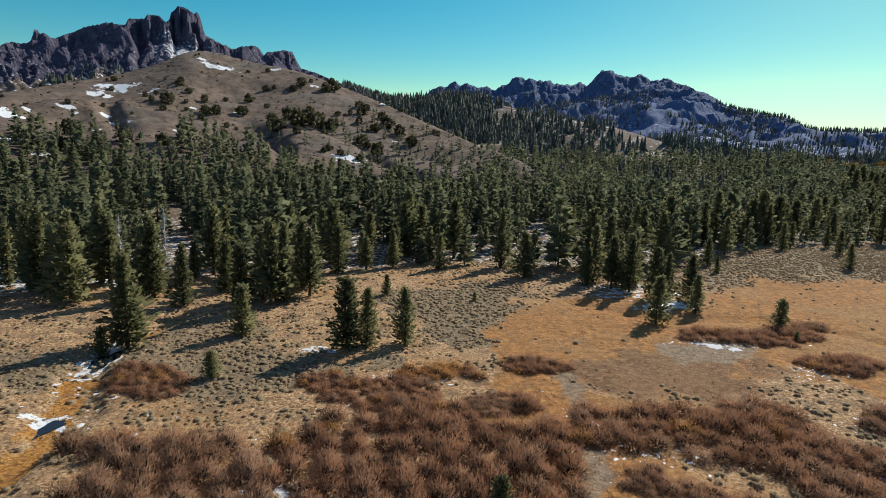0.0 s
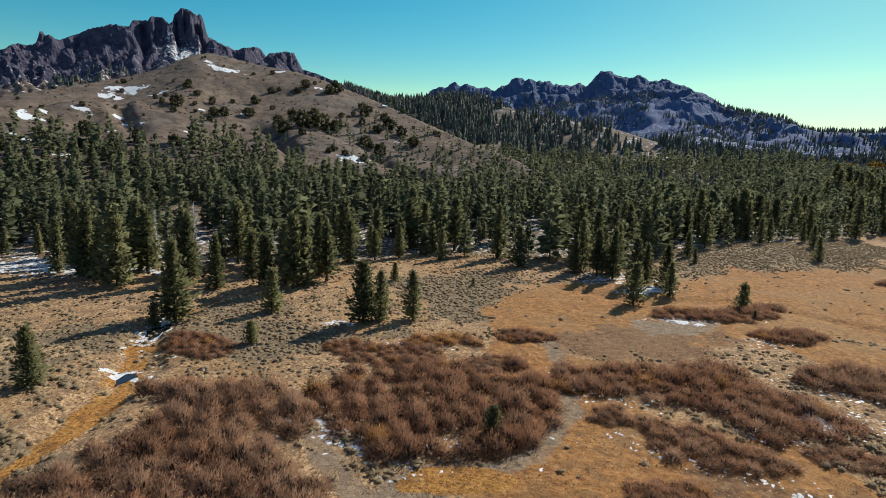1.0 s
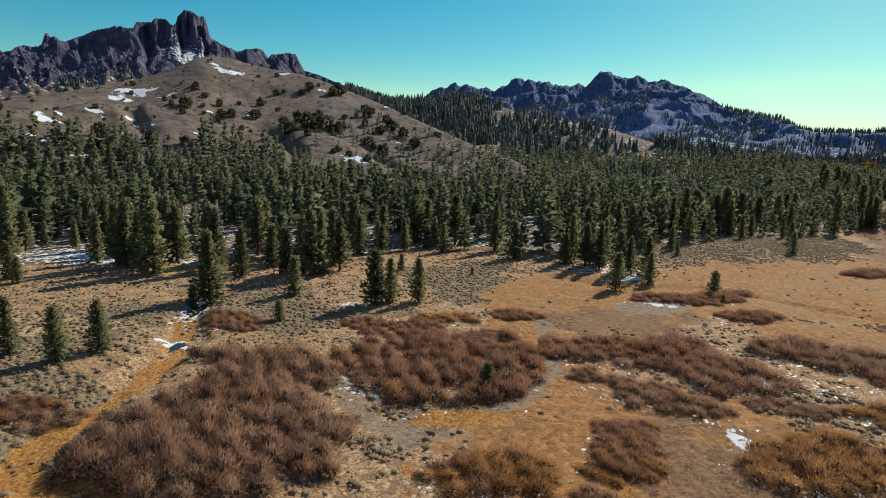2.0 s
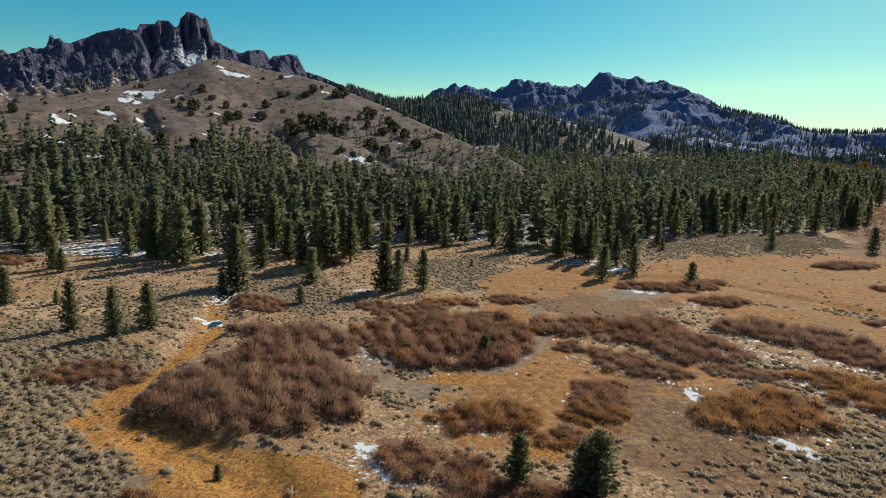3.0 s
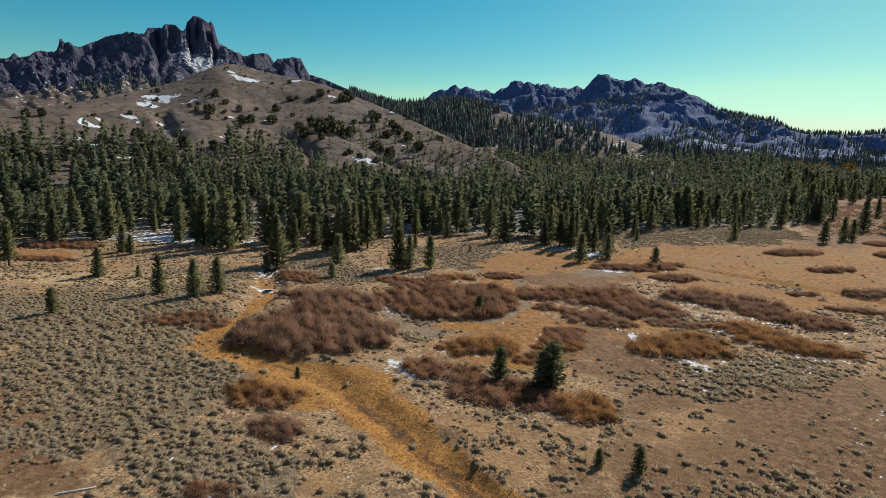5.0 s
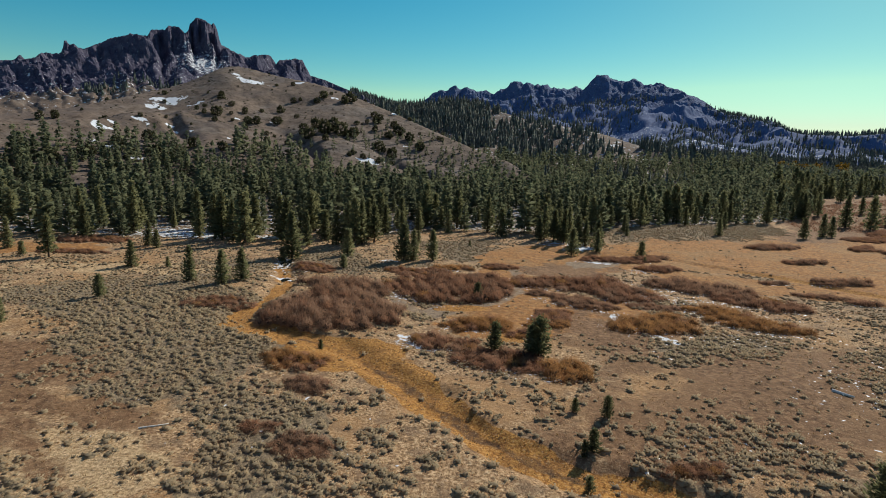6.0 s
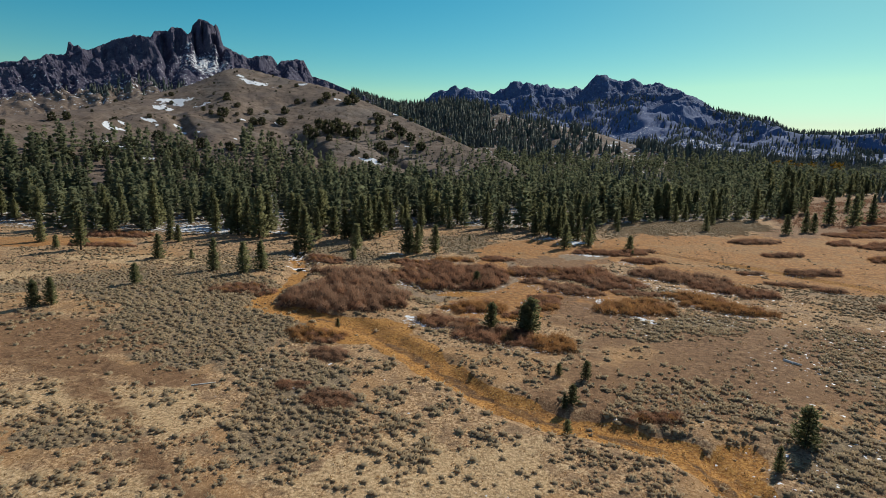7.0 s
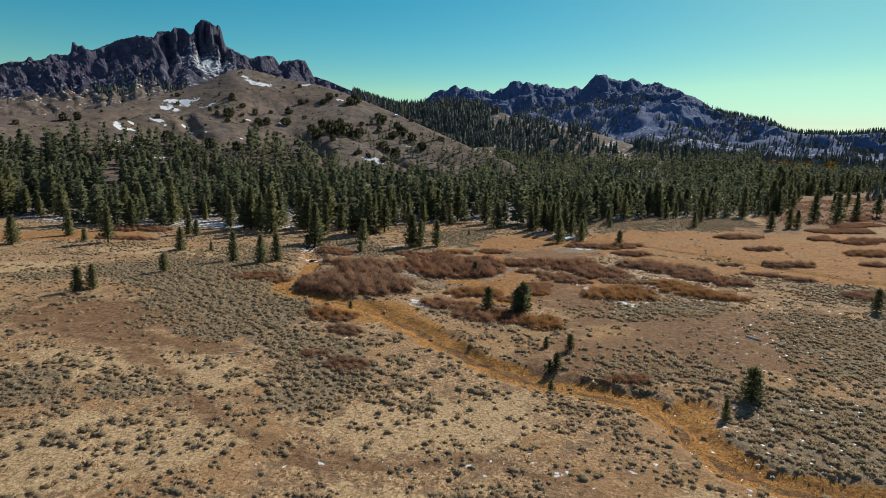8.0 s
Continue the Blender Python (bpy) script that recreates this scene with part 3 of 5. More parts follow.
WILLOWS_EAST = [
    (-0.3, 61.1, 4.8, 2.3, 13, 1.4, "orange"), (-6.0, 55.5, 7.5, 3.6, 170, 1.0, "red"), (6.5, 53.5, 3.2, 2.2, 20, 0.9, "grey"), (43.0, 77.3, 9.8, 3.0, 12, 1.5, "red"), (48.1, 67.4, 5.4, 2.5, 26, 1.5, "red"), (11.5, 64.5, 3.9, 2.3, 15, 1.1, "red"),
    (54.5, 83.6, 2.8, 1.4, 25, 1.4, "grey"), (96.9, 105.3, 8.4, 2.4, 12, 2.0, "grey"), (92.3, 83.0, 5.6, 1.8, 18, 1.7, "grey"), (87.8, 60.2, 6.4, 2.0, 5, 1.6, "grey"),
    (80.4, 41.8, 3.5, 1.6, 12, 1.5, "grey"), (71.9, 58.5, 3.0, 1.3, 12, 1.3, "grey"),
]
WILLOWS_FAR = [
    (74.5, 46.2, 5.6, 1.3, 165, 1.2, "grey"), (126.0, 109.5, 6.0, 2.2, 40, 1.8, "red"), (139.7, 107.1, 11.0, 3.8, 25, 1.8, "red"),
    (122.4, 81.2, 9.0, 3.0, 20, 1.8, "red"), (112.2, 64.6, 5.6, 2.0, 14, 1.5, "grey"), (84.9, 29.0, 4.6, 2.0, 25, 1.6, "grey"), (148.8, 132.1, 14.0, 4.6, 17, 1.8, "red"), (168.0, 152.0, 16.0, 4.0, 30, 1.8, "red"), (190.0, 186.0, 18.0, 4.5, 35, 1.8, "red"), (158.0, 108.0, 12.0, 3.5, 20, 1.8, "grey"),
]
WILLOWS = WILLOWS_WEST + WILLOWS_MID + WILLOWS_SMALL + WILLOWS_EAST + WILLOWS_FAR


HILL_SNOW = [
    (-218, 398, 13.3), (-219, 379, 8.3), (-196, 396, 6.5), (-203, 277, 2.9), (-201, 288, 3.4), (-198, 273, 7.2), (-178, 314, 3.1), (-173, 310, 2.3), (-161, 304, 1.8), (-190, 303, 4.6),
    (-177, 243, 4.5), (-157, 230, 3.0), (-185, 242, 2.0), (-169, 458, 15.4), (-187, 464, 6.3), (-163, 277, 4.8), (-147, 352, 4.1), (-127, 367, 3.3), (-135, 299, 2.1), (-30, 359, 2.3),
    (-50, 304, 8.5), (-98, 441, 3.8), (-47, 437, 6.1), (-134, 479, 7.3),
]


def zones(x, y):
    """How much each kind of cover takes hold at each place."""
    z, layer, r, az, crag_u, far_u = land(x, y)
    front = np.interp(x, FRONT_X, FRONT_Y)
    out = {}
    near = 1 - step(150, 220, y - 0.35 * np.abs(x))
    sage = np.zeros_like(x)
    for patch in ((-48, 52, 15, 8, 20), (-19, 60, 13, 6, 8), (-64, 40, 18, 10, 0), (-30, 73, 9, 5, 0), (-40, 16, 30, 16, 126), (-34, 2, 16, 12, 137), (62, 0, 22, 10, 40), (37, -32, 14, 8, 34), (26, -16.5, 10, 5, 22), (-16.5, -20, 11, 7, 106), (4, 86, 17, 12, 85), (92, 143, 56, 17, 24), (-70, 32, 16, 14, 0), (40, 14, 16, 5, 20), (-46.5, -24.5, 5, 2.4, 10), (-37, -28, 6, 2.4, 10), (-48, -30, 6, 3, 5), (-52, -38, 7, 3, 0), (-17, -26, 7, 5, 100)):
        sage = np.maximum(sage, 0.95 * oval(x, y, *patch, 0.22, 0.5))
    meadow = np.zeros_like(x)
    for patch in ((86, 99, 50, 21, 26), (24, 82, 20, 12, 46), (110, 70, 36, 22, 30), (12, 52, 6, 14, 8), (10, 20, 14, 6, 8), (60, 58, 18, 7, 150), (-105, 66, 26, 6, 10), (14, 40, 7, 16, 10), (30, 78, 26, 13, 40), (18, 30, 14, 9, 0), (120, 95, 40, 26, 25)):
        meadow = np.maximum(meadow, oval(x, y, *patch))
    bare = np.zeros_like(x)
    for patch in ((44, 2, 25, 12, 14), (29, -11, 24, 8, 8), (23, 13, 6, 11, 10), (-56, -2, 18, 8, 172), (-33.6, -14.0, 6, 2.6, 165), (-44, -11, 9, 2.5, 170), (24, 20, 10, 9, 60), (25, 64, 14, 7, 10), (150, 150, 42, 20, 40), (200, 225, 50, 38, 48), (280, 300, 70, 45, 45), (225, 262, 48, 40, 52), (170, 185, 40, 25, 50)):
        bare = np.maximum(bare, 0.8 * oval(x, y, *patch))
    d, _ = along(TRACK, x, y)
    bare = np.maximum(bare, 0.62 * (1 - step(0.3, 3.2, d + 0.8 * fbm(x, y, 6, 3, 74))))
    sage = np.maximum(sage, (0.30 + 0.28 * fbm(x, y, 30, 3, 71)) * (1 - np.clip(1.1 * bare, 0, 1)))
    pale = np.zeros_like(x)
    for patch in ((-36, -40, 16, 6, 12), (-88, 28, 14, 6, 10), (-38, -21, 15, 5.5, 172), (-1, -32, 13, 6, 8), (-62, 50, 20, 5, 5), (10, -52, 30, 7, 0)):
        pale = np.maximum(pale, 0.9 * oval(x, y, *patch))
    silt = np.zeros_like(x)
    for patch in ((35, 72, 8, 4.2, 30), (-2, 28, 5, 2.6, 80)):
        silt = np.maximum(silt, 0.85 * oval(x, y, *patch))
    d, _ = along(TRAIL, x, y)
    silt = np.maximum(silt, 0.6 * (1 - step(0.7, 2.2, d)))
    gold = np.zeros_like(x)
    d, s = along(CREEK, x, y)
    wide = np.interp(s, [0, 0.25, 0.36, 0.5, 0.62, 1], [0.5, 0.7, 2.4, 2.3, 1.1, 1.6])
    gold = np.maximum(gold, 1 - step(0.3, 1.7, d - wide + 1.0 * fbm(x, y, 7, 3, 73)))
    mud = np.interp(s, [0, 0.3, 0.36, 1], [0, 0.2, 0.62, 0.75]) * (1 - step(0.15, 1.3, d + 0.55 * fbm(x, y, 3.5, 3, 76)))
    d, s = along(CREEK_EAST, x, y)
    gold = np.maximum(gold, 0.85 * (1 - step(1.2, 3.2, d)))
    for patch in ((-13, 5, 9, 6, 150), (26.5, -27.5, 4.4, 2.6, 40), (10, 16, 6, 3, 20), (-24, 12, 6, 3, 160), (2, 30, 5, 2, 0)):
        gold = np.maximum(gold, 0.9 * oval(x, y, *patch))
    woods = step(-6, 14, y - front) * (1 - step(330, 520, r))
    snow = 0.2 * oval(x, y, -62, 88, 26, 9, 150) + 0.46 * step(-12, 10, y - front) * (1 - step(30, 300, y - front))
    snow = np.maximum(snow, 0.55 * oval(x, y, 34, 100, 10, 8, 30))
    for patch in ((-37.5, 62.5, 2.2, 7, 8), (-14, 66.8, 3.5, 1.5, 10), (-52, 93, 7, 3, 160), (37, 92, 6, 4, 30), (-8.0, 35.8, 6.8, 1.3, -53), (-5.7, 11.6, 4.0, 1.3, -59), (37.0, 42.0, 3.8, 1.5, -85), (43.7, 31.5, 8.5, 1.3, -88), (27.7, 26.0, 4.5, 1.0, -90), (31.0, 17.0, 6.0, 1.1, -45), (-33.6, 48.5, 2.2, 1.8, 0), (-37.5, 61.0, 1.6, 6.0, 8), (36.5, 73.0, 5.0, 0.8, -25)):
        snow = np.maximum(snow, 0.74 * oval(x, y, *patch))
    tan = ((-0.4, -34, 26, 13, 8), (-17, 80, 13, 6, 3), (-85, 45, 24, 12, 8), (-40, -40, 20, 8, 10))
    for patch in tan:
        sage = sage * (1 - 0.75 * oval(x, y, *patch))
    valley = (layer == 0)
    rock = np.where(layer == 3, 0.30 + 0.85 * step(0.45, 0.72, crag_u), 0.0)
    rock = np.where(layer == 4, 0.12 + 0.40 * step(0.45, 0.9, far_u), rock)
    # where the haze-blue slope colour goes, mostly the far mountains
    hazed_wood = np.where(layer == 4, 0.95, 0.0)
    hazed_wood = np.where(layer == 2, 0.15, hazed_wood)
    hazed_wood = np.where(layer == 5, 0.7, hazed_wood)
    far_snow = np.zeros_like(x)
    for cx, cy, half in HILL_SNOW:
        far_snow = np.maximum(far_snow, 0.80 * oval(x, y, cx, cy, half, 0.5 * half + 1.6, 25, 0.5, 0.6))
    fleck = np.where(layer == 3, 0.385 + 0.10 * np.exp(-(((crag_u - 0.55) / 0.16) ** 2)) + 0.34 * np.exp(-(((az + 21.5) / 2.0) ** 2 + ((crag_u - 0.80) / 0.09) ** 2)) - 0.22 * step(0.86, 0.94, crag_u), 0.0)
    fleck = np.where(layer == 4, 0.37 + 0.13 * np.exp(-(((far_u - 0.30) / 0.14) ** 2)) + 0.10 * np.exp(-(((az - 23) / 3.0) ** 2 + ((far_u - 0.2) / 0.2) ** 2)), fleck)
    fleck = np.where(layer == 1, 0.20 + 0.14 * step(-12, -4, az), fleck)
    fleck = np.where(layer == 2, 0.49, fleck)
    gold = gold * np.interp(along(CREEK, x, y)[1], [0, 0.18, 0.27], [0.5, 0.62, 1.0]) * (0.95 + 0.35 * fbm(x, y, 5.5, 3, 75))
    out.update(sage=sage * near, meadow=meadow, pale=pale, bare=bare, silt=silt, gold=gold, mud=mud, forest=woods, hill=np.where((layer == 1) | (layer == 2) | (layer == 3) | (layer == 4), 1.0, 0.0), rock=rock, hazed_wood=hazed_wood, snow=snow * valley, snow_far=far_snow, snow_fleck=fleck)
    return z, out


def build_ground():
    ox, oy = -2.0, -140.0
    bearing = np.concatenate([np.arange(-43.2, 43.201, 0.145), np.arange(46, 316, 4.5)])
    reach = [4.0, 15.0, 40.0]
    while reach[-1] < 4700:
        r = reach[-1]
        reach.append(r + (6 if r < 75 else 0.7 if r < 190 else 1.0 if r < 270 else 2.4 if r < 500 else 4.5 if r < 1000 else 5.0 if r < 1460 else 15 if r < 2550 else 220))
    reach = np.array(reach)
    a, r = np.meshgrid(np.radians(bearing), reach)
    x, y = ox + r * np.sin(a), oy + r * np.cos(a)
    z, cover = zones(x.ravel(), y.ravel())
    rows, cols = a.shape
    verts = np.column_stack([x.ravel(), y.ravel(), z])
    n = np.arange(rows * cols).reshape(rows, cols)
    n2 = np.roll(n, -1, axis=1)
    quads = np.stack([n[:-1], n2[:-1], n2[1:], n[1:]], -1).reshape(-1, 4)[:, ::-1]
    centre = len(verts)
    verts = np.vstack([verts, [ox, oy, 0.0]])
    fan = [(int(n2[0, k]), int(n[0, k]), centre) for k in range(cols)]
    me = bpy.data.meshes.new("ground")
    me.from_pydata(verts, [], quads.tolist() + fan)
    me.materials.append(GROUND)
    stony = (cover["rock"] + 0.4 * (cover["hazed_wood"] > 0.9))[quads[:, 0]] > 0.58  # broken rock keeps its hard edges
    me.polygons.foreach_set("use_smooth", np.append(~stony, np.ones(len(fan), bool)))
    for key, values in cover.items():
        layer = me.attributes.new(key, "FLOAT", "POINT")
        layer.data.foreach_set("value", np.append(values, 0).astype(np.float32))
    return tagged(new("ground", me), "dry tan valley meadow rising to brown hills and crags", "ground", kind="structure")


build_ground()


# ---- conifers ----
def make_pine(h, low, spread, whorls, arms, tufts, wide, seed, label, power=0.75, blunt=0.0):
    """A pine as an empty with a trunk and a crown."""
    g = np.random.default_rng(seed)
    tree = tagged(new("pine_tree"), label, "tree", "pines of the valley")
    bend = g.normal(size=2) * 0.012 * h
    levels = np.linspace(0, 1, 6)
    path = [(bend[0] * u * u, bend[1] * u * u, -0.25 + (h * 0.95 + 0.25) * u) for u in levels]
    radii = [0.020 * h * (1 - 0.9 * u) + (0.012 * h if u == 0 else 0) for u in levels]
    part("trunk", mesh_of("trunk", *pole(path, radii), BARK, True), tree)
    v, f, out = conifer_crown(h, low, spread, whorls, arms, tufts, wide, g, power, blunt)
    part("crown", mesh_of("crown", v, f, NEEDLES, normals=out), tree)
    return tree


YOUNG = "young green pine, bushy to the ground in the meadow"
TALL = "tall dark green pine at the edge of the woods"
PINES = [
    make_pine(7.0, 0.35, 0.31, 25, 11, 4, 0.044, 101, YOUNG, 0.85, 0.05),
    make_pine(7.0, 0.55, 0.31, 24, 11, 4, 0.045, 102, YOUNG, 0.75, 0.15),
    make_pine(5.0, 0.4, 0.36, 22, 11, 4, 0.050, 103, YOUNG, 0.6, 0.55),
    make_pine(12.0, 1.0, 0.27, 30, 9, 3, 0.046, 104, TALL, 0.9, 0.0),
    make_pine(12.0, 2.0, 0.28, 27, 9, 3, 0.048, 105, TALL, 0.75, 0.15),
    make_pine(13.0, 0.9, 0.25, 32, 9, 3, 0.044, 106, TALL, 1.0, 0.0),
    make_pine(10.0, 0.7, 0.30, 27, 9, 3, 0.050, 107, TALL, 0.85, 0.1),
]
PINE_H = [7.0, 7.0, 5.0, 12.0, 12.0, 13.0, 10.0]
used = set()


def plant(kind, x, y, h, turn, wide=1.0):
    s = h / PINE_H[kind]
    m = Matrix.Translation((x, y, float(height(x, y)[0]) - 0.05)) @ Matrix.Rotation(turn, 4, "Z") @ Matrix.Diagonal((s * wide, s * wide, s, 1))
    if kind not in used:
        used.add(kind)
        PINES[kind].matrix_basis = m
        return PINES[kind]
    k = PINES[kind].scale
    return copy_thing(PINES[kind], m @ Matrix.Diagonal((1 / k.x, 1 / k.y, 1 / k.z, 1)))


MEADOW_PINES = [  # x, y, height
    (33.8, -25.1, 4.1), (11.5, 7.2, 5.4), (10.4, 7.8, 4.2), (5.7, 9.0, 4.0), (4.8, 36.5, 3.0), (-10.9, 67.5, 8.8), (-8.7, 69.2, 7.2), (-4.1, 70.3, 7.3),
    (-23.3, 57.5, 2.9), (-24.5, 70.5, 6.6), (-49.6, 41.0, 6.8), (-42.9, 39.0, 6.6), (-40.4, 43.0, 6.2), (-59.0, 27.4, 3.8), (-66.0, 10.6, 4.3), (-64.6, 12.6, 4.5),
    (-66.5, 52.0, 5.6), (-87.0, 57.0, 9.3), (-102.5, 66.0, 7.2), (-107.0, 51.0, 7.1), (12.7, -17.0, 2.3), (11.7, -17.7, 1.8), (15.9, -10.1, 2.4), (11.1, -22.4, 1.5),
    (28.8, -29.4, 2.4), (79.1, 17.5, 4.2), (12.7, -9.1, 1.6), (-59.2, 52.5, 2.3), (-93.7, 58.2, 3.1), (-18.0, 8.7, 1.4),
]
EAST_PINES = [
    (91.1, 129.0, 5.9), (119.8, 129.1, 7.1), (130.7, 136.3, 8.2), (134.6, 137.3, 7.4), (161.3, 170.0, 13.8), (166.2, 162.3, 13.4), (187.6, 181.7, 12.6), (49.7, 82.5, 4.3),
    (41.5, 95.0, 8.0), (36.0, 96.0, 8.7), (33.0, 100.0, 9.8), (30.4, 102.0, 9.4), (35.5, 105.9, 10.2), (32.3, 105.3, 9.6), (28.5, 107.3, 10.8), (31.7, 82.9, 7.2),
    (39.7, 88.3, 6.1), (58.5, 127.0, 6.0), (56.9, 119.0, 3.5), (16.0, 110.0, 8.8), (-0.3, 115.0, 7.0), (102.7, 149.9, 6.7), (54.5, 140.1, 4.3), (83.5, 158.3, 12.4),
    (88.0, 158.0, 11.5), (5.6, 91.7, 1.6), (48.8, 76.9, 1.3), (-8.6, 93.1, 3.5), (38.5, 97.5, 7.5), (26.5, 104.0, 7.0),
]
WEST_PINES = [
    (-36.8, 66.5, 11.5), (-38.1, 63.5, 3.5), (-37.1, 82.4, 8.9), (-52.9, 81.7, 13.5), (-43.3, 86.2, 11.8), (-24.9, 84.1, 12.5), (-23.3, 85.9, 12.0), (-27.0, 87.0, 11.0),
    (-22.8, 94.6, 11.5), (-34.1, 91.0, 8.4), (-19.2, 108.2, 8.8), (-54.0, 93.6, 11.8), (-60.7, 87.0, 13.2), (-63.0, 88.0, 12.0), (-93.9, 81.3, 8.6), (-71.1, 72.4, 4.5),
    (-74.3, 75.0, 6.4), (-30.0, 85.5, 9.0), (-57.0, 84.5, 11.0), (-46.5, 92.0, 12.0), (-68.0, 90.0, 10.0), (-20.5, 90.0, 10.5),
]
FIELD_PINES = [
    (172, 205, 11), (181, 224, 12), (199, 215, 9), (163, 214, 12), (176, 243, 13), (205, 258, 12), (223, 240, 10), (188, 262, 13), (215, 282, 14), (240, 292, 13), (158, 196, 12), (208, 196, 11),
]
for n, (x, y, h) in enumerate(MEADOW_PINES + EAST_PINES + WEST_PINES + FIELD_PINES):
    kind = (2 if n < 4 or h < 4.6 and n % 3 else n % 2) if h < 9.2 else 3 + n % 4
    plant(kind, x, y, h, n * 2.4, (0.95 + 0.12 * math.sin(n * 1.7)) * (1.1 if n in (0, 3) else 1.0))

# edge of the woods, tree by tree
placed = [(x, y) for x, y, h in MEADOW_PINES + EAST_PINES + WEST_PINES]
inner = []
tries = rng.uniform((-260, 85), (600, 640), (66000, 2))
grid = {}
for px, py in placed:
    grid.setdefault((int(px // 4), int(py // 4)), []).append((px, py))


def clear(px, py, gap):
    i, j = int(px // 4), int(py // 4)
    return all((px - qx) ** 2 + (py - qy) ** 2 > gap * gap for a in (-1, 0, 1) for b in (-1, 0, 1) for qx, qy in grid.get((i + a, j + b), ()))


front = np.interp(tries[:, 0], FRONT_X, FRONT_Y)
tz, tl, tr, taz, _, _ = land(tries[:, 0], tries[:, 1])
lump = fbm(tries[:, 0], tries[:, 1], 26, 3, 81)
edge_trees = 0
for (px, py), fr, gz, gl, gr, gaz, lu in zip(tries, front, tz, tl, tr, taz, lump):
    if py < fr or abs(gaz) > 41 or gr > 760:
        continue
    scattered = gl == 1 and gz > 15 + 8 * lu - 6 * step(-14, -6, gaz)
    if scattered and (gaz < -13 or gz > 36 + 12 * lu or rng.random() > 0.085):
        continue
    if gl in (2, 3, 4) and gz > 14:
        continue
    if lu < -0.5 and py < fr + 120 and px < 30:
        continue
    if abs(px + 0.47 * py - 0.5) < 4.5 and -56 < px < -44 and py < 103:
        continue
    if px < -28 and py < fr + 40 and (lu < (-0.05 if px > -60 else -0.3) or rng.random() < (0.3 if px > -60 else 0.08)):
        continue
    gap = (3.7 + 2.0 * rng.random()) * (1.0 if gr < 330 else 1.08)
    if not clear(px, py, gap + (0.9 if lu < -0.2 else 0)):
        continue
    grid.setdefault((int(px // 4), int(py // 4)), []).append((px, py))
    h = (6.5 + 9.5 * rng.random() ** 1.2) * (0.95 + 0.12 * lu) * (1.2 if gr > 400 and gaz > 22 else 1.0)
    if scattered or rng.random() < 0.12:
        h *= 0.55
    if edge_trees < 215 and py < fr + 26:
        edge_trees += 1
        plant(3 + edge_trees % 4, px, py, h, rng.uniform(0, 6.28), rng.uniform(0.9, 1.15))
    else:
        inner.append((px, py, float(gz), h, gr))


def woods(name, trees, templates, label, material=None):
    """Many trees joined in one mesh, each with a tone of its own."""
    verts, faces, normals, tones, count = [], [], [], [], 0
    tone = np.random.default_rng(len(trees)).uniform(0, 1, len(trees))
    for n, (px, py, pz, h, _) in enumerate(trees):
        v, f, out = templates[(n * 7 + n // 5) % len(templates)]
        a = (n * 2.399) % 6.283
        c, s = math.cos(a), math.sin(a)
        w = (0.8 + 0.45 * ((n * 0.618) % 1)) * h
        verts.append(np.column_stack([px + w * (v[:, 0] * c - v[:, 1] * s), py + w * (v[:, 0] * s + v[:, 1] * c), pz - 0.1 + v[:, 2] * h]))
        normals.append(np.column_stack([out[:, 0] * c - out[:, 1] * s, out[:, 0] * s + out[:, 1] * c, out[:, 2]]))
        tones.append(np.full(len(v), tone[n], np.float32))
        faces.append(f + count)
        count += len(v)
    me = mesh_of(name, np.concatenate(verts), np.concatenate(faces), material or NEEDLES_FAR, normals=np.concatenate(normals))
    me.attributes.new("tone", "FLOAT", "POINT").data.foreach_set("value", np.concatenate(tones))
    return tagged(new(name, me), label, "trees", kind="stuff")


def small_tree(seed, whorls, arms, tufts, wide, spread=0.13, low=0.12, power=0.75, blunt=0.0, stem=True):
    """A tree one metre high for the woods: crown and a slim stem of four-cornered faces."""
    g = np.random.default_rng(seed)
    v, f, out = conifer_crown(1.0, low, spread, whorls, arms, tufts, wide, g, power, blunt)
    if stem:
        ring = np.array([(math.cos(a), math.sin(a), 0) for a in (0, 2.09, 4.19)])
        sv = np.concatenate([ring * 0.014, ring * 0.010 + np.array([0, 0, 0.6])])
        sf = np.array([(k, (k + 1) % 3, (k + 1) % 3 + 3, k + 3) for k in range(3)])
        f = np.concatenate([f, sf + len(v)])
        v, out = np.concatenate([v, sv]), np.concatenate([out, ring, ring])
    return v, f, out


def tiered_tree(seed):
    """A far conifer one metre high: ragged skirts one above another."""
    g = np.random.default_rng(seed)
    verts, faces = [], []
    slim = 0.75 + 0.35 * g.random()
    for low, top, wide in ((0.0, 0.5, 0.20), (0.2, 0.68, 0.185), (0.40, 0.82, 0.15), (0.6, 0.93, 0.105), (0.76, 1.0, 0.06)):
        start = len(verts)
        for k in range(6):
            a = 2 * math.pi * (k + g.uniform(-0.35, 0.35)) / 6
            r = wide * slim * g.uniform(0.45, 1.2)
            verts.append((r * math.cos(a), r * math.sin(a), low + g.uniform(-0.05, 0.07)))
        verts.append((g.normal() * 0.012, g.normal() * 0.012, top))
        faces += [(start + k, start + (k + 1) % 6, start + 6) for k in range(6)]
    v = np.array(verts)
    out = unit(v * np.array([1, 1, 0]) / 0.2 + np.array([0, 0, 0.3]) + g.normal(size=v.shape) * 0.25)
    return v, facing(v, np.array(faces), out), out


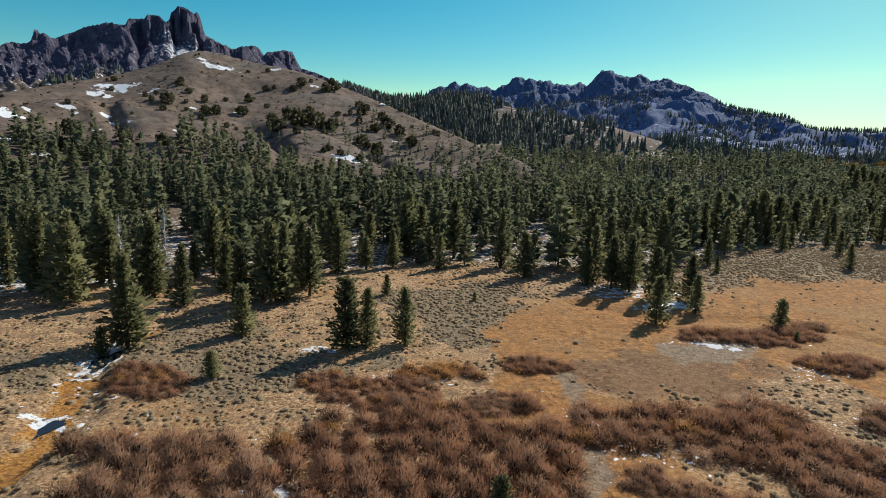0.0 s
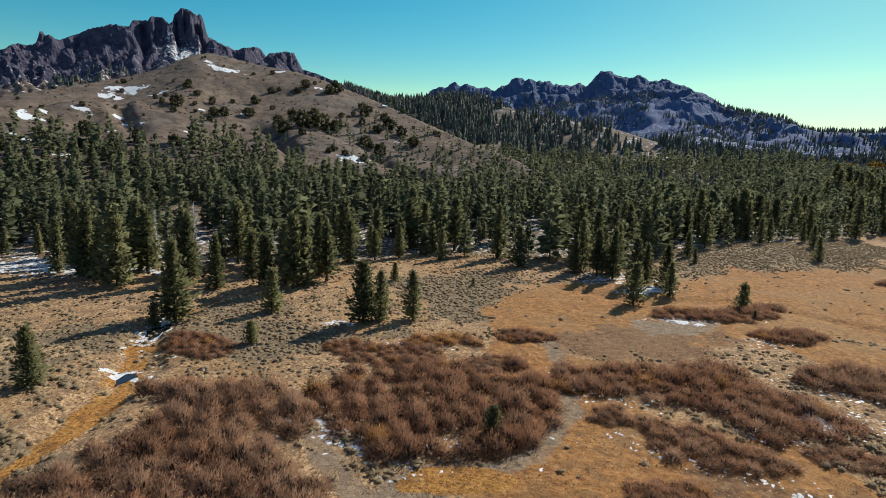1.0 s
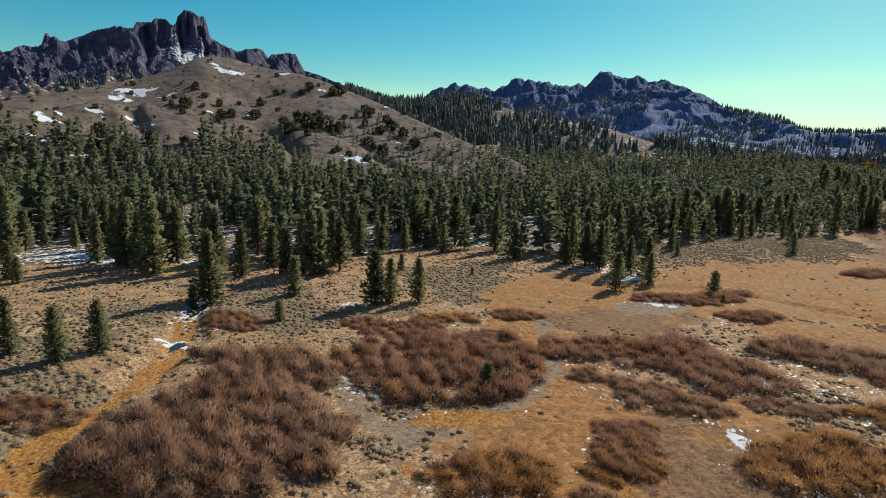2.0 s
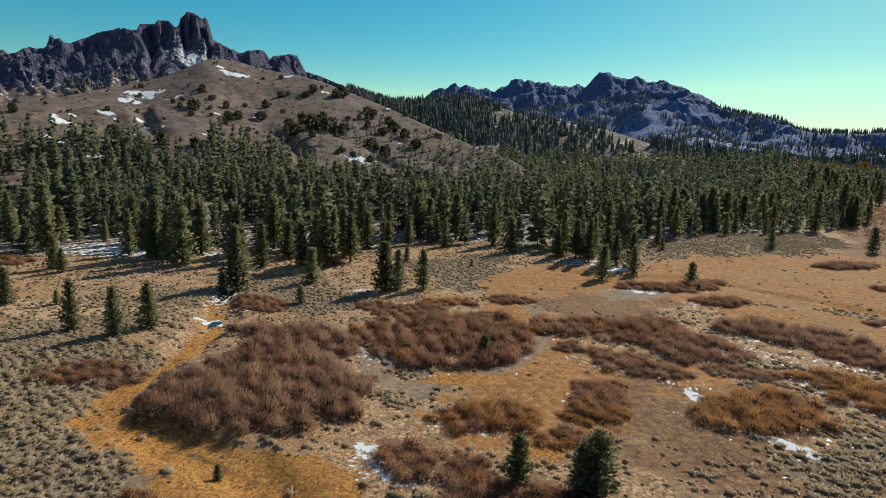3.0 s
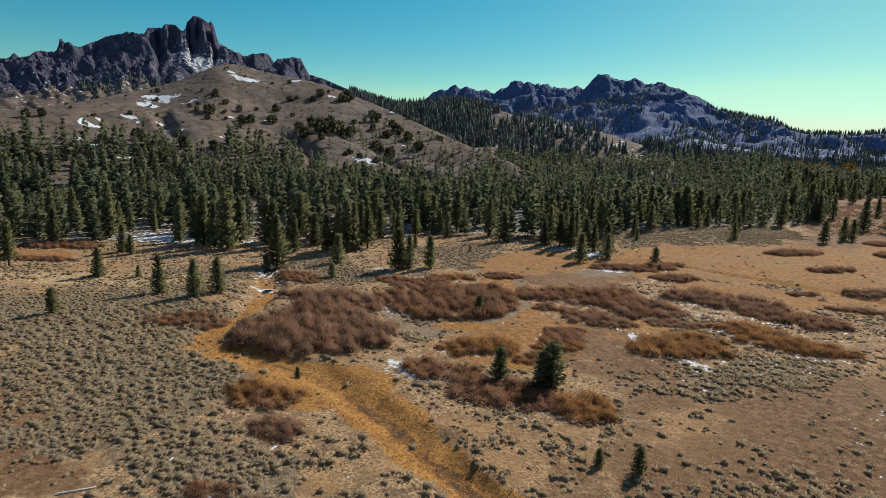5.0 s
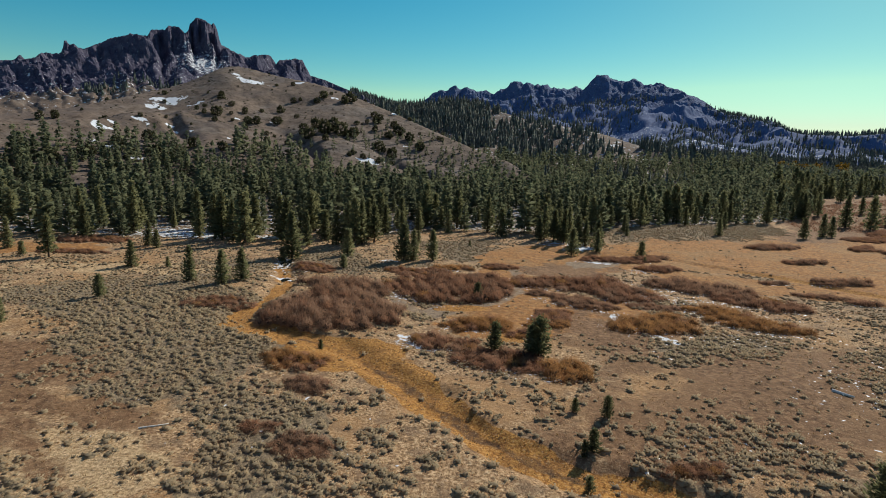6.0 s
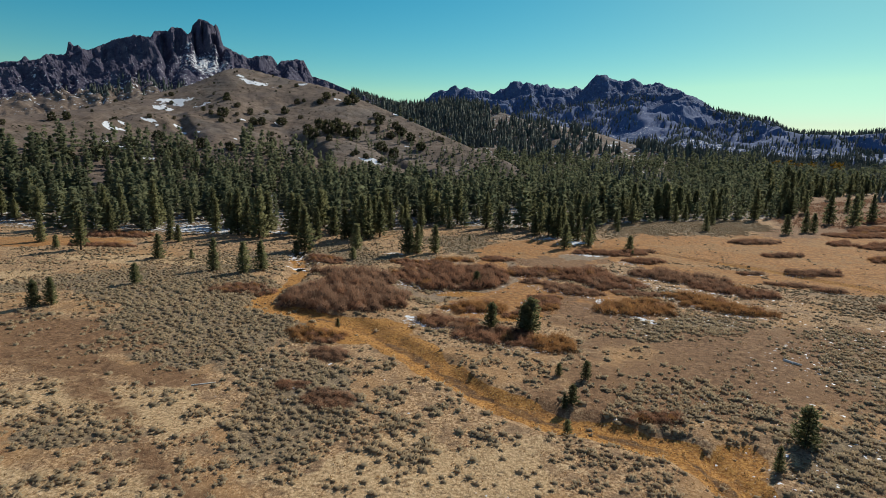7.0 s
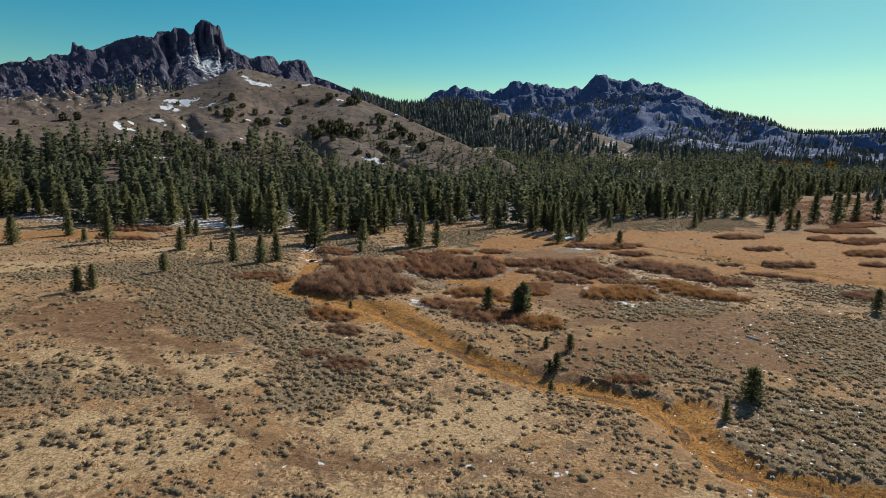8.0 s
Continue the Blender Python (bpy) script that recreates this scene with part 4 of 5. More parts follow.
near_kinds = [small_tree(200 + k, 17, 6, 1, 0.11, 0.25 + 0.025 * (k % 4), 0.06 + 0.04 * (k % 3), 0.75 + 0.1 * (k % 4), 0.07 * (k % 3)) for k in range(11)]
far_kinds = [small_tree(230 + k, 9, 5, 1, 0.16, 0.24 + 0.025 * (k % 3), 0.05, 0.78 + 0.1 * (k % 3), 0.06 * (k % 3), stem=False) for k in range(9)]
tiny_kinds = [tiered_tree(250 + k) for k in range(6)]
woods("pine_woods", [q for q in inner if q[4] < 340], near_kinds, "dense dark green pine woods filling the valley edge")
woods("pine_woods_behind", [q for q in inner if q[4] >= 340], far_kinds, "dark green pine woods running back to the hills")

# woods on the middle ridge, the knolls and the far slopes
tries = rng.uniform((-340, 300), (760, 1120), (22000, 2))
tz, tl, tr, taz, _, _ = land(tries[:, 0], tries[:, 1])
lump = fbm(tries[:, 0], tries[:, 1], 70, 3, 83)
ridge_trees = []
for (px, py), gz, gl, gr, gaz, lu in zip(tries, tz, tl, tr, taz, lump):
    if gl == 2 and (lu > (-0.30 if gaz < 4 else 0.05) or (gr > 860 and gaz < 4)) and rng.random() < 0.85:
        ridge_trees.append((px, py, float(gz), rng.uniform(9, 20) if gaz < 4 else rng.uniform(6, 15), gr))
    elif gl in (3, 4) and gz > 12 and gaz > -9 and (lu > 0.0 and gr < 900 or gl == 3 and gr > 900):
        ridge_trees.append((px, py, float(gz), rng.uniform(5, 11), gr))
tries = rng.uniform((190, 380), (900, 1150), (16000, 2))
tz, tl, tr, taz, _, _ = land(tries[:, 0], tries[:, 1])
for (px, py), gz, gl, gr, gaz in zip(tries, tz, tl, tr, taz):
    if gr > 610 and gr < 1260 and 14 < gaz < 42 and gz < 30 and py > np.interp(px, FRONT_X, FRONT_Y):
        ridge_trees.append((px, py, float(gz), rng.uniform(9, 15), gr))
tries = rng.uniform((200, 600), (1500, 2100), (12000, 2))
tz, tl, tr, taz, _, tu = land(tries[:, 0], tries[:, 1])
lump = fbm(tries[:, 0], tries[:, 1], 160, 4, 84)
for (px, py), gz, gl, gr, gaz, lu, u in zip(tries, tz, tl, tr, taz, lump, tu):
    if gl == 4 and gaz < 42 and (u < 0.8 or gaz > 21) and (lu > -0.25 + 0.7 * max(0, u - 0.35) or (gaz > 24 and u > 0.85)):
        ridge_trees.append((px, py, float(gz), rng.uniform(9, 15), gr))
for cx, cy, wide, count in ((-402, 775, 48, 46), (-462, 725, 40, 30), (-330, 800, 40, 24)):  # pines at the foot of the crags
    for _ in range(count):
        px, py = cx + rng.normal() * wide * 0.5, cy + rng.normal() * wide * 0.3
        ridge_trees.append((px, py, float(height(px, py)[0]), rng.uniform(7, 14), 900))
aspens = []
for k in range(46):
    bearing, far_off = radians(rng.uniform(26.6, 33.5)), rng.uniform(820, 900)
    px, py = EYE_X + far_off * math.sin(bearing), EYE_Y + far_off * math.cos(bearing)
    aspens.append((px, py, float(height(px, py)[0]), rng.uniform(15, 19), far_off))
aspen_kinds = [small_tree(270 + k, 6, 4, 1, 0.2, 0.25, 0.25, 0.6, 0.8, stem=False) for k in range(3)]
woods("golden_aspens", aspens, aspen_kinds, "small grove of golden autumn aspens among the dark pines", ASPEN)
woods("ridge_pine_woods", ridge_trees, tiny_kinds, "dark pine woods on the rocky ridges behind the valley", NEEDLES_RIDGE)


# ---- junipers scattered over the bare hill ----
def make_juniper(seed):
    g = np.random.default_rng(seed)
    tree = tagged(new("juniper_tree"), "rounded dark juniper on the bare brown hillside", "tree", "junipers on the hill")
    part("trunk", mesh_of("trunk", *pole([(0, 0, -0.4), (0.05, 0, 0.8), (0.1, 0.05, 2.2)], [0.22, 0.17, 0.08], 6), BARK, True), tree)
    n = 260
    d = unit(g.normal(size=(n, 3)))
    radius = np.array([1.7, 1.7, 1.75]) * (0.62 + 0.6 * vnoise(d[:, 0] * 2.2 + seed, d[:, 1] * 2.2 + d[:, 2] * 2, seed))[:, None]
    c = d * radius * g.uniform(0.55, 0.95, (n, 1)) + np.array([0, 0, 1.2])
    c[:, 2] = np.maximum(c[:, 2], 0.05)
    tip = c + unit(d + g.normal(size=(n, 3)) * 0.5 + np.array([0, 0, 0.5])) * g.uniform(0.4, 0.75, (n, 1))
    v, f = diamonds(c, tip, g.uniform(0.4, 0.75, n), g)
    out = unit(np.repeat(d + g.normal(size=(n, 3)) * 0.3 + np.array([0, 0, 0.2]), 4, 0))
    part("crown", mesh_of("crown", v, facing(v, f, out), JUNIPER, normals=out), tree)
    return tree


HILL_JUNIPERS_WEST = [
    (-178, 402, 5.6), (-160, 374, 4.3), (-160, 344, 8.1), (-150, 373, 6.0), (-142, 387, 3.5), (-131, 398, 7.1), (-140, 350, 6.4), (-135, 353, 6.9), (-124, 366, 7.0), (-139, 469, 4.1),
    (-128, 427, 5.6), (-109, 428, 5.6), (-106, 439, 7.6), (-102, 452, 3.9), (-87, 431, 8.4), (-84, 441, 10.4), (-218, 393, 3.3), (-193, 307, 3.1), (-186, 326, 2.8), (-178, 356, 3.8),
    (-167, 341, 4.0), (-170, 270, 8.2), (-176, 249, 6.6), (-153, 241, 7.5), (-129, 272, 6.6), (-143, 246, 9.3), (-118, 318, 5.1), (-101, 348, 8.6),
]
HILL_JUNIPERS_EAST = [
    (-95, 338, 9.1), (-96, 364, 9.7), (-87, 350, 11.6), (-84, 365, 10.5), (-76, 353, 11.7), (-67, 355, 8.6), (-55, 378, 5.7), (-56, 397, 6.9), (-60, 412, 6.2), (-55, 412, 5.3),
    (-43, 397, 6.8), (-38, 384, 9.1), (-44, 370, 6.4), (-29, 374, 7.3), (-20, 357, 7.7), (-48, 341, 8.2), (-38, 333, 8.8), (-61, 308, 4.1), (-54, 306, 4.1), (-144, 269, 7.3),
    (-172, 216, 6.6), (-176, 216, 4.5), (-182, 202, 5.9), (-249, 296, 6.5), (-244, 303, 6.5), (-63, 392, 4.2), (-82, 329, 5.1),
]
JUNIPER_H = 3.7
junipers = [make_juniper(300 + k) for k in range(5)]
spots = rng.uniform((-420, 180), (110, 520), (1500, 2))
tz, tl, tr, taz, _, _ = land(spots[:, 0], spots[:, 1])
lump = fbm(spots[:, 0], spots[:, 1], 60, 3, 85)
small = [(px, py, 1.2 + 3.2 * rng.random() ** 2) for (px, py), gz, gl, gr, gaz, lu in zip(spots, tz, tl, tr, taz, lump) if gl == 1 and gz > 9 and gaz > -40 and rng.random() < (0.10 + 0.25 * (lu > 0.2)) * (2.6 if gaz > -9 else 1.0)]
for n, (px, py, tall) in enumerate(HILL_JUNIPERS_WEST + HILL_JUNIPERS_EAST + small[:190]):
    size = tall / JUNIPER_H
    wide = size * rng.uniform(0.85, 1.2)
    m = Matrix.Translation((px, py, float(height(px, py)[0]) - 0.1)) @ Matrix.Rotation(rng.uniform(0, 6.28), 4, "Z") @ Matrix.Diagonal((wide, wide, size, 1))
    if n < 5:
        junipers[n].matrix_basis = m
    else:
        k = junipers[n % 5].scale
        copy_thing(junipers[n % 5], m @ Matrix.Diagonal((1 / k.x, 1 / k.y, 1 / k.z, 1)))


# ---- low shrubs dotted over the hill ----
spots = rng.uniform((-440, 170), (140, 560), (17000, 2))
tz, tl, tr, taz, _, _ = land(spots[:, 0], spots[:, 1])
keep = (tl == 1) & (tz > 5) & (np.abs(taz) < 41) & (rng.random(len(spots)) < 0.35 + 0.5 * fbm(spots[:, 0], spots[:, 1], 45, 3, 87))
HILL_SHRUBS = (spots[keep, 0], spots[keep, 1], tz[keep])


# ---- willow thickets ----
def bush_of_twigs(seed, material):
    """One rounded willow bush of radius and height 1: dark filler blades inside, fine twigs outside."""
    g = np.random.default_rng(seed)
    # added wide dark blades, they hide the ground between the twigs
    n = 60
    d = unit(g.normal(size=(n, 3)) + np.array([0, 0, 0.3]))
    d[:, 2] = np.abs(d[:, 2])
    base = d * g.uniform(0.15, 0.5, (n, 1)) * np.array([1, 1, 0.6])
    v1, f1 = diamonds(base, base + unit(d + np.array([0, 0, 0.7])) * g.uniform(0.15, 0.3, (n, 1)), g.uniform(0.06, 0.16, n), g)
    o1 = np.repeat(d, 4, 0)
    n = 900
    d = unit(g.normal(size=(n, 3)) * np.array([1, 1, 0.8]) + np.array([0, 0, 0.25]))
    d[:, 2] = np.abs(d[:, 2])
    lump = 0.74 + 0.40 * vnoise(d[:, 0] * 2.2 + seed, d[:, 1] * 2.2 + d[:, 2], seed)
    base = d * (g.uniform(0.35, 0.84, n) * lump)[:, None] * np.array([0.98, 0.98, 0.88])
    tip = base + unit(d * np.array([0.8, 0.8, 0.4]) + np.array([0, 0, 0.55]) + g.normal(size=(n, 3)) * 0.42) * g.uniform(0.12, 0.28, (n, 1))
    v2, f2 = spikes(base, tip, g.uniform(0.016, 0.040, n), g)
    o2 = unit(np.repeat(d + g.normal(size=(n, 3)) * 0.22 + np.array([0, 0, 0.25]), 3, 0))
    v, out = np.concatenate([v1, v2]), np.concatenate([o1, o2])
    me = mesh_of("bush", v, facing(v, f1, out).tolist() + facing(v, f2 + len(v1), out).tolist(), BUSH_FILL, normals=out)
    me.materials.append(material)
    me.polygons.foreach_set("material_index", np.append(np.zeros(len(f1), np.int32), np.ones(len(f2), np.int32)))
    return me


BUSHES = {key: [bush_of_twigs(420 + 10 * k + m, mat) for m in range(4)] for k, (key, mat) in enumerate((("red", TWIGS_RED), ("orange", TWIGS_ORANGE), ("grey", TWIGS_GREY)))}


def make_thicket(x, y, rx, ry, turn, h, colour, seed):
    g = np.random.default_rng(seed)
    words = {"red": "leafless red-brown willow thicket in the meadow", "orange": "orange-brown autumn willow thicket in the meadow", "grey": "leafless grey-brown willow thicket in the meadow"}
    thing = tagged(new("willow_thicket"), words[colour], "shrub", "willow thickets of the meadow")
    z0 = float(height(x, y)[0])
    thing.location = (x, y, z0)
    a = radians(turn)
    p = g.uniform(-1.1, 1.1, (1600, 2))
    edge = np.hypot(p[:, 0], p[:, 1]) + 0.42 * fbm(p[:, 0] * rx + x, p[:, 1] * ry + y, 4.5, 3, 91)
    chosen = []
    for (u, v), e in zip(p, edge):
        px, py = u * rx * math.cos(a) - v * ry * math.sin(a), u * rx * math.sin(a) + v * ry * math.cos(a)
        if e < 1.06 and all((px - q[0]) ** 2 + (py - q[1]) ** 2 > min(0.70 * h + 0.28, 1.65) ** 2 for q in chosen):
            chosen.append((px, py, e))
    ground_z = height(np.array([q[0] for q in chosen]) + x, np.array([q[1] for q in chosen]) + y) - z0
    others = {"red": "grey orange red", "orange": "red orange orange", "grey": "red grey grey"}[colour].split()
    for (px, py, e), gz in zip(chosen, ground_z):
        kind = colour if g.random() < 0.7 else others[int(g.integers(3))]
        ob = new("bush", BUSHES[kind][int(g.integers(4))])
        ob.parent = thing
        tall = h * (0.66 + 0.34 * math.sqrt(max(0.0, min(1.0, (1.1 - e) / 0.5)))) * g.uniform(0.62, 1.25) * 1.02
        wide = min(0.72 * h + 0.34, 1.75) * g.uniform(0.85, 1.2)
        ob.location = (px, py, float(gz) - 0.04)
        ob.rotation_euler = (0, 0, g.uniform(0, 6.28))
        ob.scale = (wide, wide, tall)


for n, patch in enumerate(WILLOWS):
    make_thicket(*patch, 400 + n)


# ---- sagebrush, tussocks and snow as ground stuff ----
def scatter(count, seed, low, high):
    g = np.random.default_rng(seed)
    p = g.uniform(low, high, (count, 2))
    p = p[(np.abs(np.degrees(np.arctan2(p[:, 0] + 2, p[:, 1] + 115))) < 46) & (p[:, 1] < np.interp(p[:, 0], FRONT_X, FRONT_Y) + 4)]
    return p[:, 0], p[:, 1], g


def in_willow(x, y):
    inside = np.zeros(len(x))
    for cx, cy, rx, ry, turn, _, _ in WILLOWS:
        inside = np.maximum(inside, oval(x, y, cx, cy, rx, ry, turn, 0.15, 0.2))
    return inside > 0.5


def bush_mesh(x, y, z, size, per, g, flat=0.75, wide=0.55):
    """Low round bushes, each of a few leafy sprays that fan out from its root."""
    n = len(x)
    root = np.repeat(np.column_stack([x, y, z]), per, 0)
    s = np.repeat(size, per)[:, None]
    d = unit(g.normal(size=(n * per, 3)) * np.array([1, 1, 0.55]) + np.array([0, 0, 0.45]))
    d[:, 2] = np.abs(d[:, 2])
    base = root + d * s * np.array([0.55, 0.55, 0.3]) * g.uniform(0.2, 0.9, (n * per, 1))
    tip = base + unit(d + np.array([0, 0, 0.35])) * s * np.array([0.5, 0.5, flat]) * g.uniform(0.5, 1.0, (n * per, 1))
    return diamonds(base, tip, (s[:, 0] * wide) * g.uniform(0.7, 1.3, n * per), g)


def dome_mesh(x, y, z, size, g, sides=6):
    """Lumpy low domes: the leafy body of each bush, two rings and a top."""
    n = len(x)
    rings = []
    turn = g.uniform(0, 6.28, n)
    for up, out in ((-0.06, 1.0), (0.32, 0.62)):
        for k in range(sides):
            a = turn + 2 * math.pi * (k + 0.5 * (up > 0.2)) / sides
            r = size * out * g.uniform(0.5, 1.25, n)
            rings.append(np.column_stack([x + r * np.cos(a), y + r * np.sin(a), z + size * up * g.uniform(0.8, 1.25, n)]))
    rings.append(np.column_stack([x, y, z + size * 0.50]))
    m = len(rings)
    verts = np.stack(rings, 1).reshape(-1, 3)
    one = []
    for ring in (0,):
        for k in range(sides):
            a, b = ring * sides + k, ring * sides + (k + 1) % sides
            one += [(a, b, b + sides), (a, b + sides, a + sides)]
    for k in range(sides):
        one.append((sides + k, sides + (k + 1) % sides, m - 1))
    faces = (np.array(one)[None] + (np.arange(n) * m)[:, None, None]).reshape(-1, 3)
    return verts, faces


x, y, g = scatter(190000, 501, (-130, -70), (130, 190))
z, cover = zones(x, y)
thick = step(0.36, 0.56, cover["sage"] + 0.16 * fbm(x, y, 3.0, 2, 98))
clump = vnoise(x / 2.2, y / 2.2, 95)
chance = (0.85 * thick + (1 - thick) * (0.03 + 1.25 * clump ** 3.0 * (0.5 + vnoise(x / 7.0, y / 7.0, 96)))) * (1 - np.clip(cover["gold"] * 1.2, 0, 0.98)) * (1 - 0.97 * step(0.2, 0.6, cover["meadow"])) * (1 - 0.9 * np.clip(cover["bare"], 0, 1) * (1 - 0.85 * thick)) * (1 - 0.85 * cover["silt"])
keep = (g.random(len(x)) < chance) & ~in_willow(x, y)
x, y, z, thick = x[keep], y[keep], z[keep], thick[keep]
size = (0.26 + 0.42 * g.random(len(x)) ** 1.6) * (1.30 - 0.05 * thick) * (0.8 + 0.5 * vnoise(x / 9, y / 9, 97))
near = np.hypot(x + 2, y + 30) < 80
v, f = dome_mesh(x, y, z, size * np.where(near, 0.72, 0.65), g, 4)
v2, f2 = bush_mesh(x[near], y[near], z[near] + size[near] * 0.1, size[near] * 1.1, 9, g, 0.42, 0.2)
heart = np.column_stack([x, y, z - 0.35 * size])
dirs = unit(np.concatenate([v - np.repeat(heart, len(v) // len(x), 0), v2 - np.repeat(heart[near], 36, 0)]))
rusty = g.random(len(x)) < 0.10
v3, f3 = bush_mesh(x[rusty] + 0.5, y[rusty] + 0.4, z[rusty], 0.35 + 0.3 * g.random(rusty.sum()), 10, g, 0.6, 0.12)
ob = new("rust_brown_shrubs", mesh_of("rust_brown_shrubs", v3, f3, TWIGS_RED))
tagged(ob, "small rust-brown leafless shrubs among the sagebrush", "shrubs", kind="stuff")
v = np.concatenate([v, v2])
ob = new("sagebrush", mesh_of("sagebrush", v, facing(v, f, dirs).tolist() + facing(v, f2 + len(v) - len(v2), dirs).tolist(), SAGE, normals=dirs))
tagged(ob, "low grey-green sagebrush scattered over the dry meadow", "shrubs", kind="stuff")

x, y, g = scatter(110000, 502, (-110, -70), (130, 150))
z, cover = zones(x, y)
chance = (np.clip(cover["gold"], 0, 1) * 0.55 + cover["meadow"] * 0.2 + 0.22) * (np.hypot(x, y + 60) < 125)
keep = (g.random(len(x)) < chance) & ~in_willow(x, y)
x, y, z = x[keep], y[keep], z[keep]
ob = new("dry_grass", mesh_of("dry_grass", *bush_mesh(x, y, z - 0.02, 0.13 + 0.24 * g.random(len(x)) ** 1.5, 4, g, 0.9, 0.34), GRASS))
tagged(ob, "golden dry grass tussocks along the creek bed", "grass", kind="stuff")


x, y = g.uniform((140, 150), (330, 345), (9000, 2)).T
z, cover = zones(x, y)
keep = (y < np.interp(x, FRONT_X, FRONT_Y) - 2) & (y - 0.9 * x < 70) & (g.random(len(x)) < 0.42 + 0.9 * fbm(x, y, 18, 3, 99)) & (np.degrees(np.arctan2(x, y + 90)) < 41)
x, y, z = x[keep], y[keep], z[keep]
ob = new("field_shrubs", mesh_of("field_shrubs", *bush_mesh(x, y, z, 0.9 + 1.0 * g.random(len(x)), 10, g, 0.6, 0.3), TWIGS_GREY))
tagged(ob, "low brown leafless shrubs over the far field", "shrubs", kind="stuff")

x, y, z = HILL_SHRUBS
ob = new("hill_shrubs", mesh_of("hill_shrubs", *dome_mesh(x, y, z, 0.35 + 0.75 * g.random(len(x)) ** 2.5, g, 5), JUNIPER))
tagged(ob, "small dark shrubs dotted over the dry hillside", "shrubs", kind="stuff")


def snow_sheet():
    """Thin crusts of snow on the shaded side of thickets and among the sagebrush."""
    g = np.random.default_rng(503)
    spots = []
    away = np.array([-math.sin(sa), -math.cos(sa)])
    for cx, cy, rx, ry, turn, h, _ in WILLOWS:
        if h < 1.3 or cx < -10 or math.hypot(cx, cy + 40) > 135:
            continue
        for _ in range(int(14 + 9 * (rx + ry))):
            b = math.atan2(away[1], away[0]) + g.normal() * 0.75 - radians(turn)
            k = 1.04 + g.normal() * 0.2
            u, v = rx * k * math.cos(b), ry * k * math.sin(b)
            a = radians(turn)
            spots.append((cx + u * math.cos(a) - v * math.sin(a), cy + u * math.sin(a) + v * math.cos(a), 0.05 + 0.22 * g.random() ** 2.4))
    for cx, cy, rx, ry, turn, n in ((41, 43, 2, 6, 10, 60), (50, 38, 9, 2, 150, 90), (40, 19, 8, 2, 165, 60), (36, -31, 14, 7, 34, 230), (56, 4, 16, 5, 40, 200), (42, 16, 14, 4, 20, 110), (44, 36, 13, 3, 150, 120), (-37, 60, 2.5, 10, 0, 70), (26, -16, 9, 4, 22, 45), (-9, -41, 14, 3, 0, 22), (8, -41, 6, 3, 140, 45), (38, 73, 5, 1.2, 30, 26), (-20, -14, 12, 6, 160, 36), (-30, 50, 4, 6, 0, 40), (-5, 34, 1.5, 7, 40, 30), (14, 47, 2, 8, 10, 24)):
        a = radians(turn)
        for _ in range(n):
            u, v = g.normal() * rx * 0.6, g.normal() * ry * 0.6
            spots.append((cx + u * math.cos(a) - v * math.sin(a), cy + u * math.sin(a) + v * math.cos(a), 0.05 + 0.24 * g.random() ** 2.2))
    verts, faces = [], []
    level = height(np.array([q[0] for q in spots]), np.array([q[1] for q in spots]))
    for (cx, cy, s), zc in zip(spots, level):
        k = 9
        start = len(verts)
        ang = g.uniform(0, 6.28)
        stretch = g.uniform(1.0, 2.2)
        verts.append((cx, cy, zc + 0.07))
        for j in range(k):
            t = 2 * math.pi * j / k
            rr = s * g.uniform(0.35, 1.4)
            u, v = rr * stretch * math.cos(t), rr * math.sin(t)
            verts.append((cx + u * math.cos(ang) - v * math.sin(ang), cy + u * math.sin(ang) + v * math.cos(ang), zc - 0.03))
        for j in range(k):
            faces.append((start, start + 1 + j, start + 1 + (j + 1) % k))
    return verts, faces


ob = new("snow_patches", mesh_of("snow_patches", *snow_sheet(), SNOW, True))
tagged(ob, "thin white crusts of old snow in the shade", "snow", kind="stuff")


# ---- water standing in the creek ----
def pool(cx, cy, rx, ry, turn, z, label):
    a, verts = radians(turn), [(cx, cy, z)]
    for k in range(28):
        t = 2 * math.pi * k / 28
        w = 1 + 0.22 * math.sin(2 * t + cx) + 0.2 * math.sin(3 * t + cy) + 0.12 * math.sin(7 * t)
        u, v = rx * w * math.cos(t), ry * w * math.sin(t)
        verts.append((cx + u * math.cos(a) - v * math.sin(a), cy + u * math.sin(a) + v * math.cos(a), z))
    faces = [(0, 1 + k, 1 + (k + 1) % 28) for k in range(28)]
    return tagged(new("creek_water", mesh_of("creek_water", verts, faces, WATER)), label, "water", kind="structure")


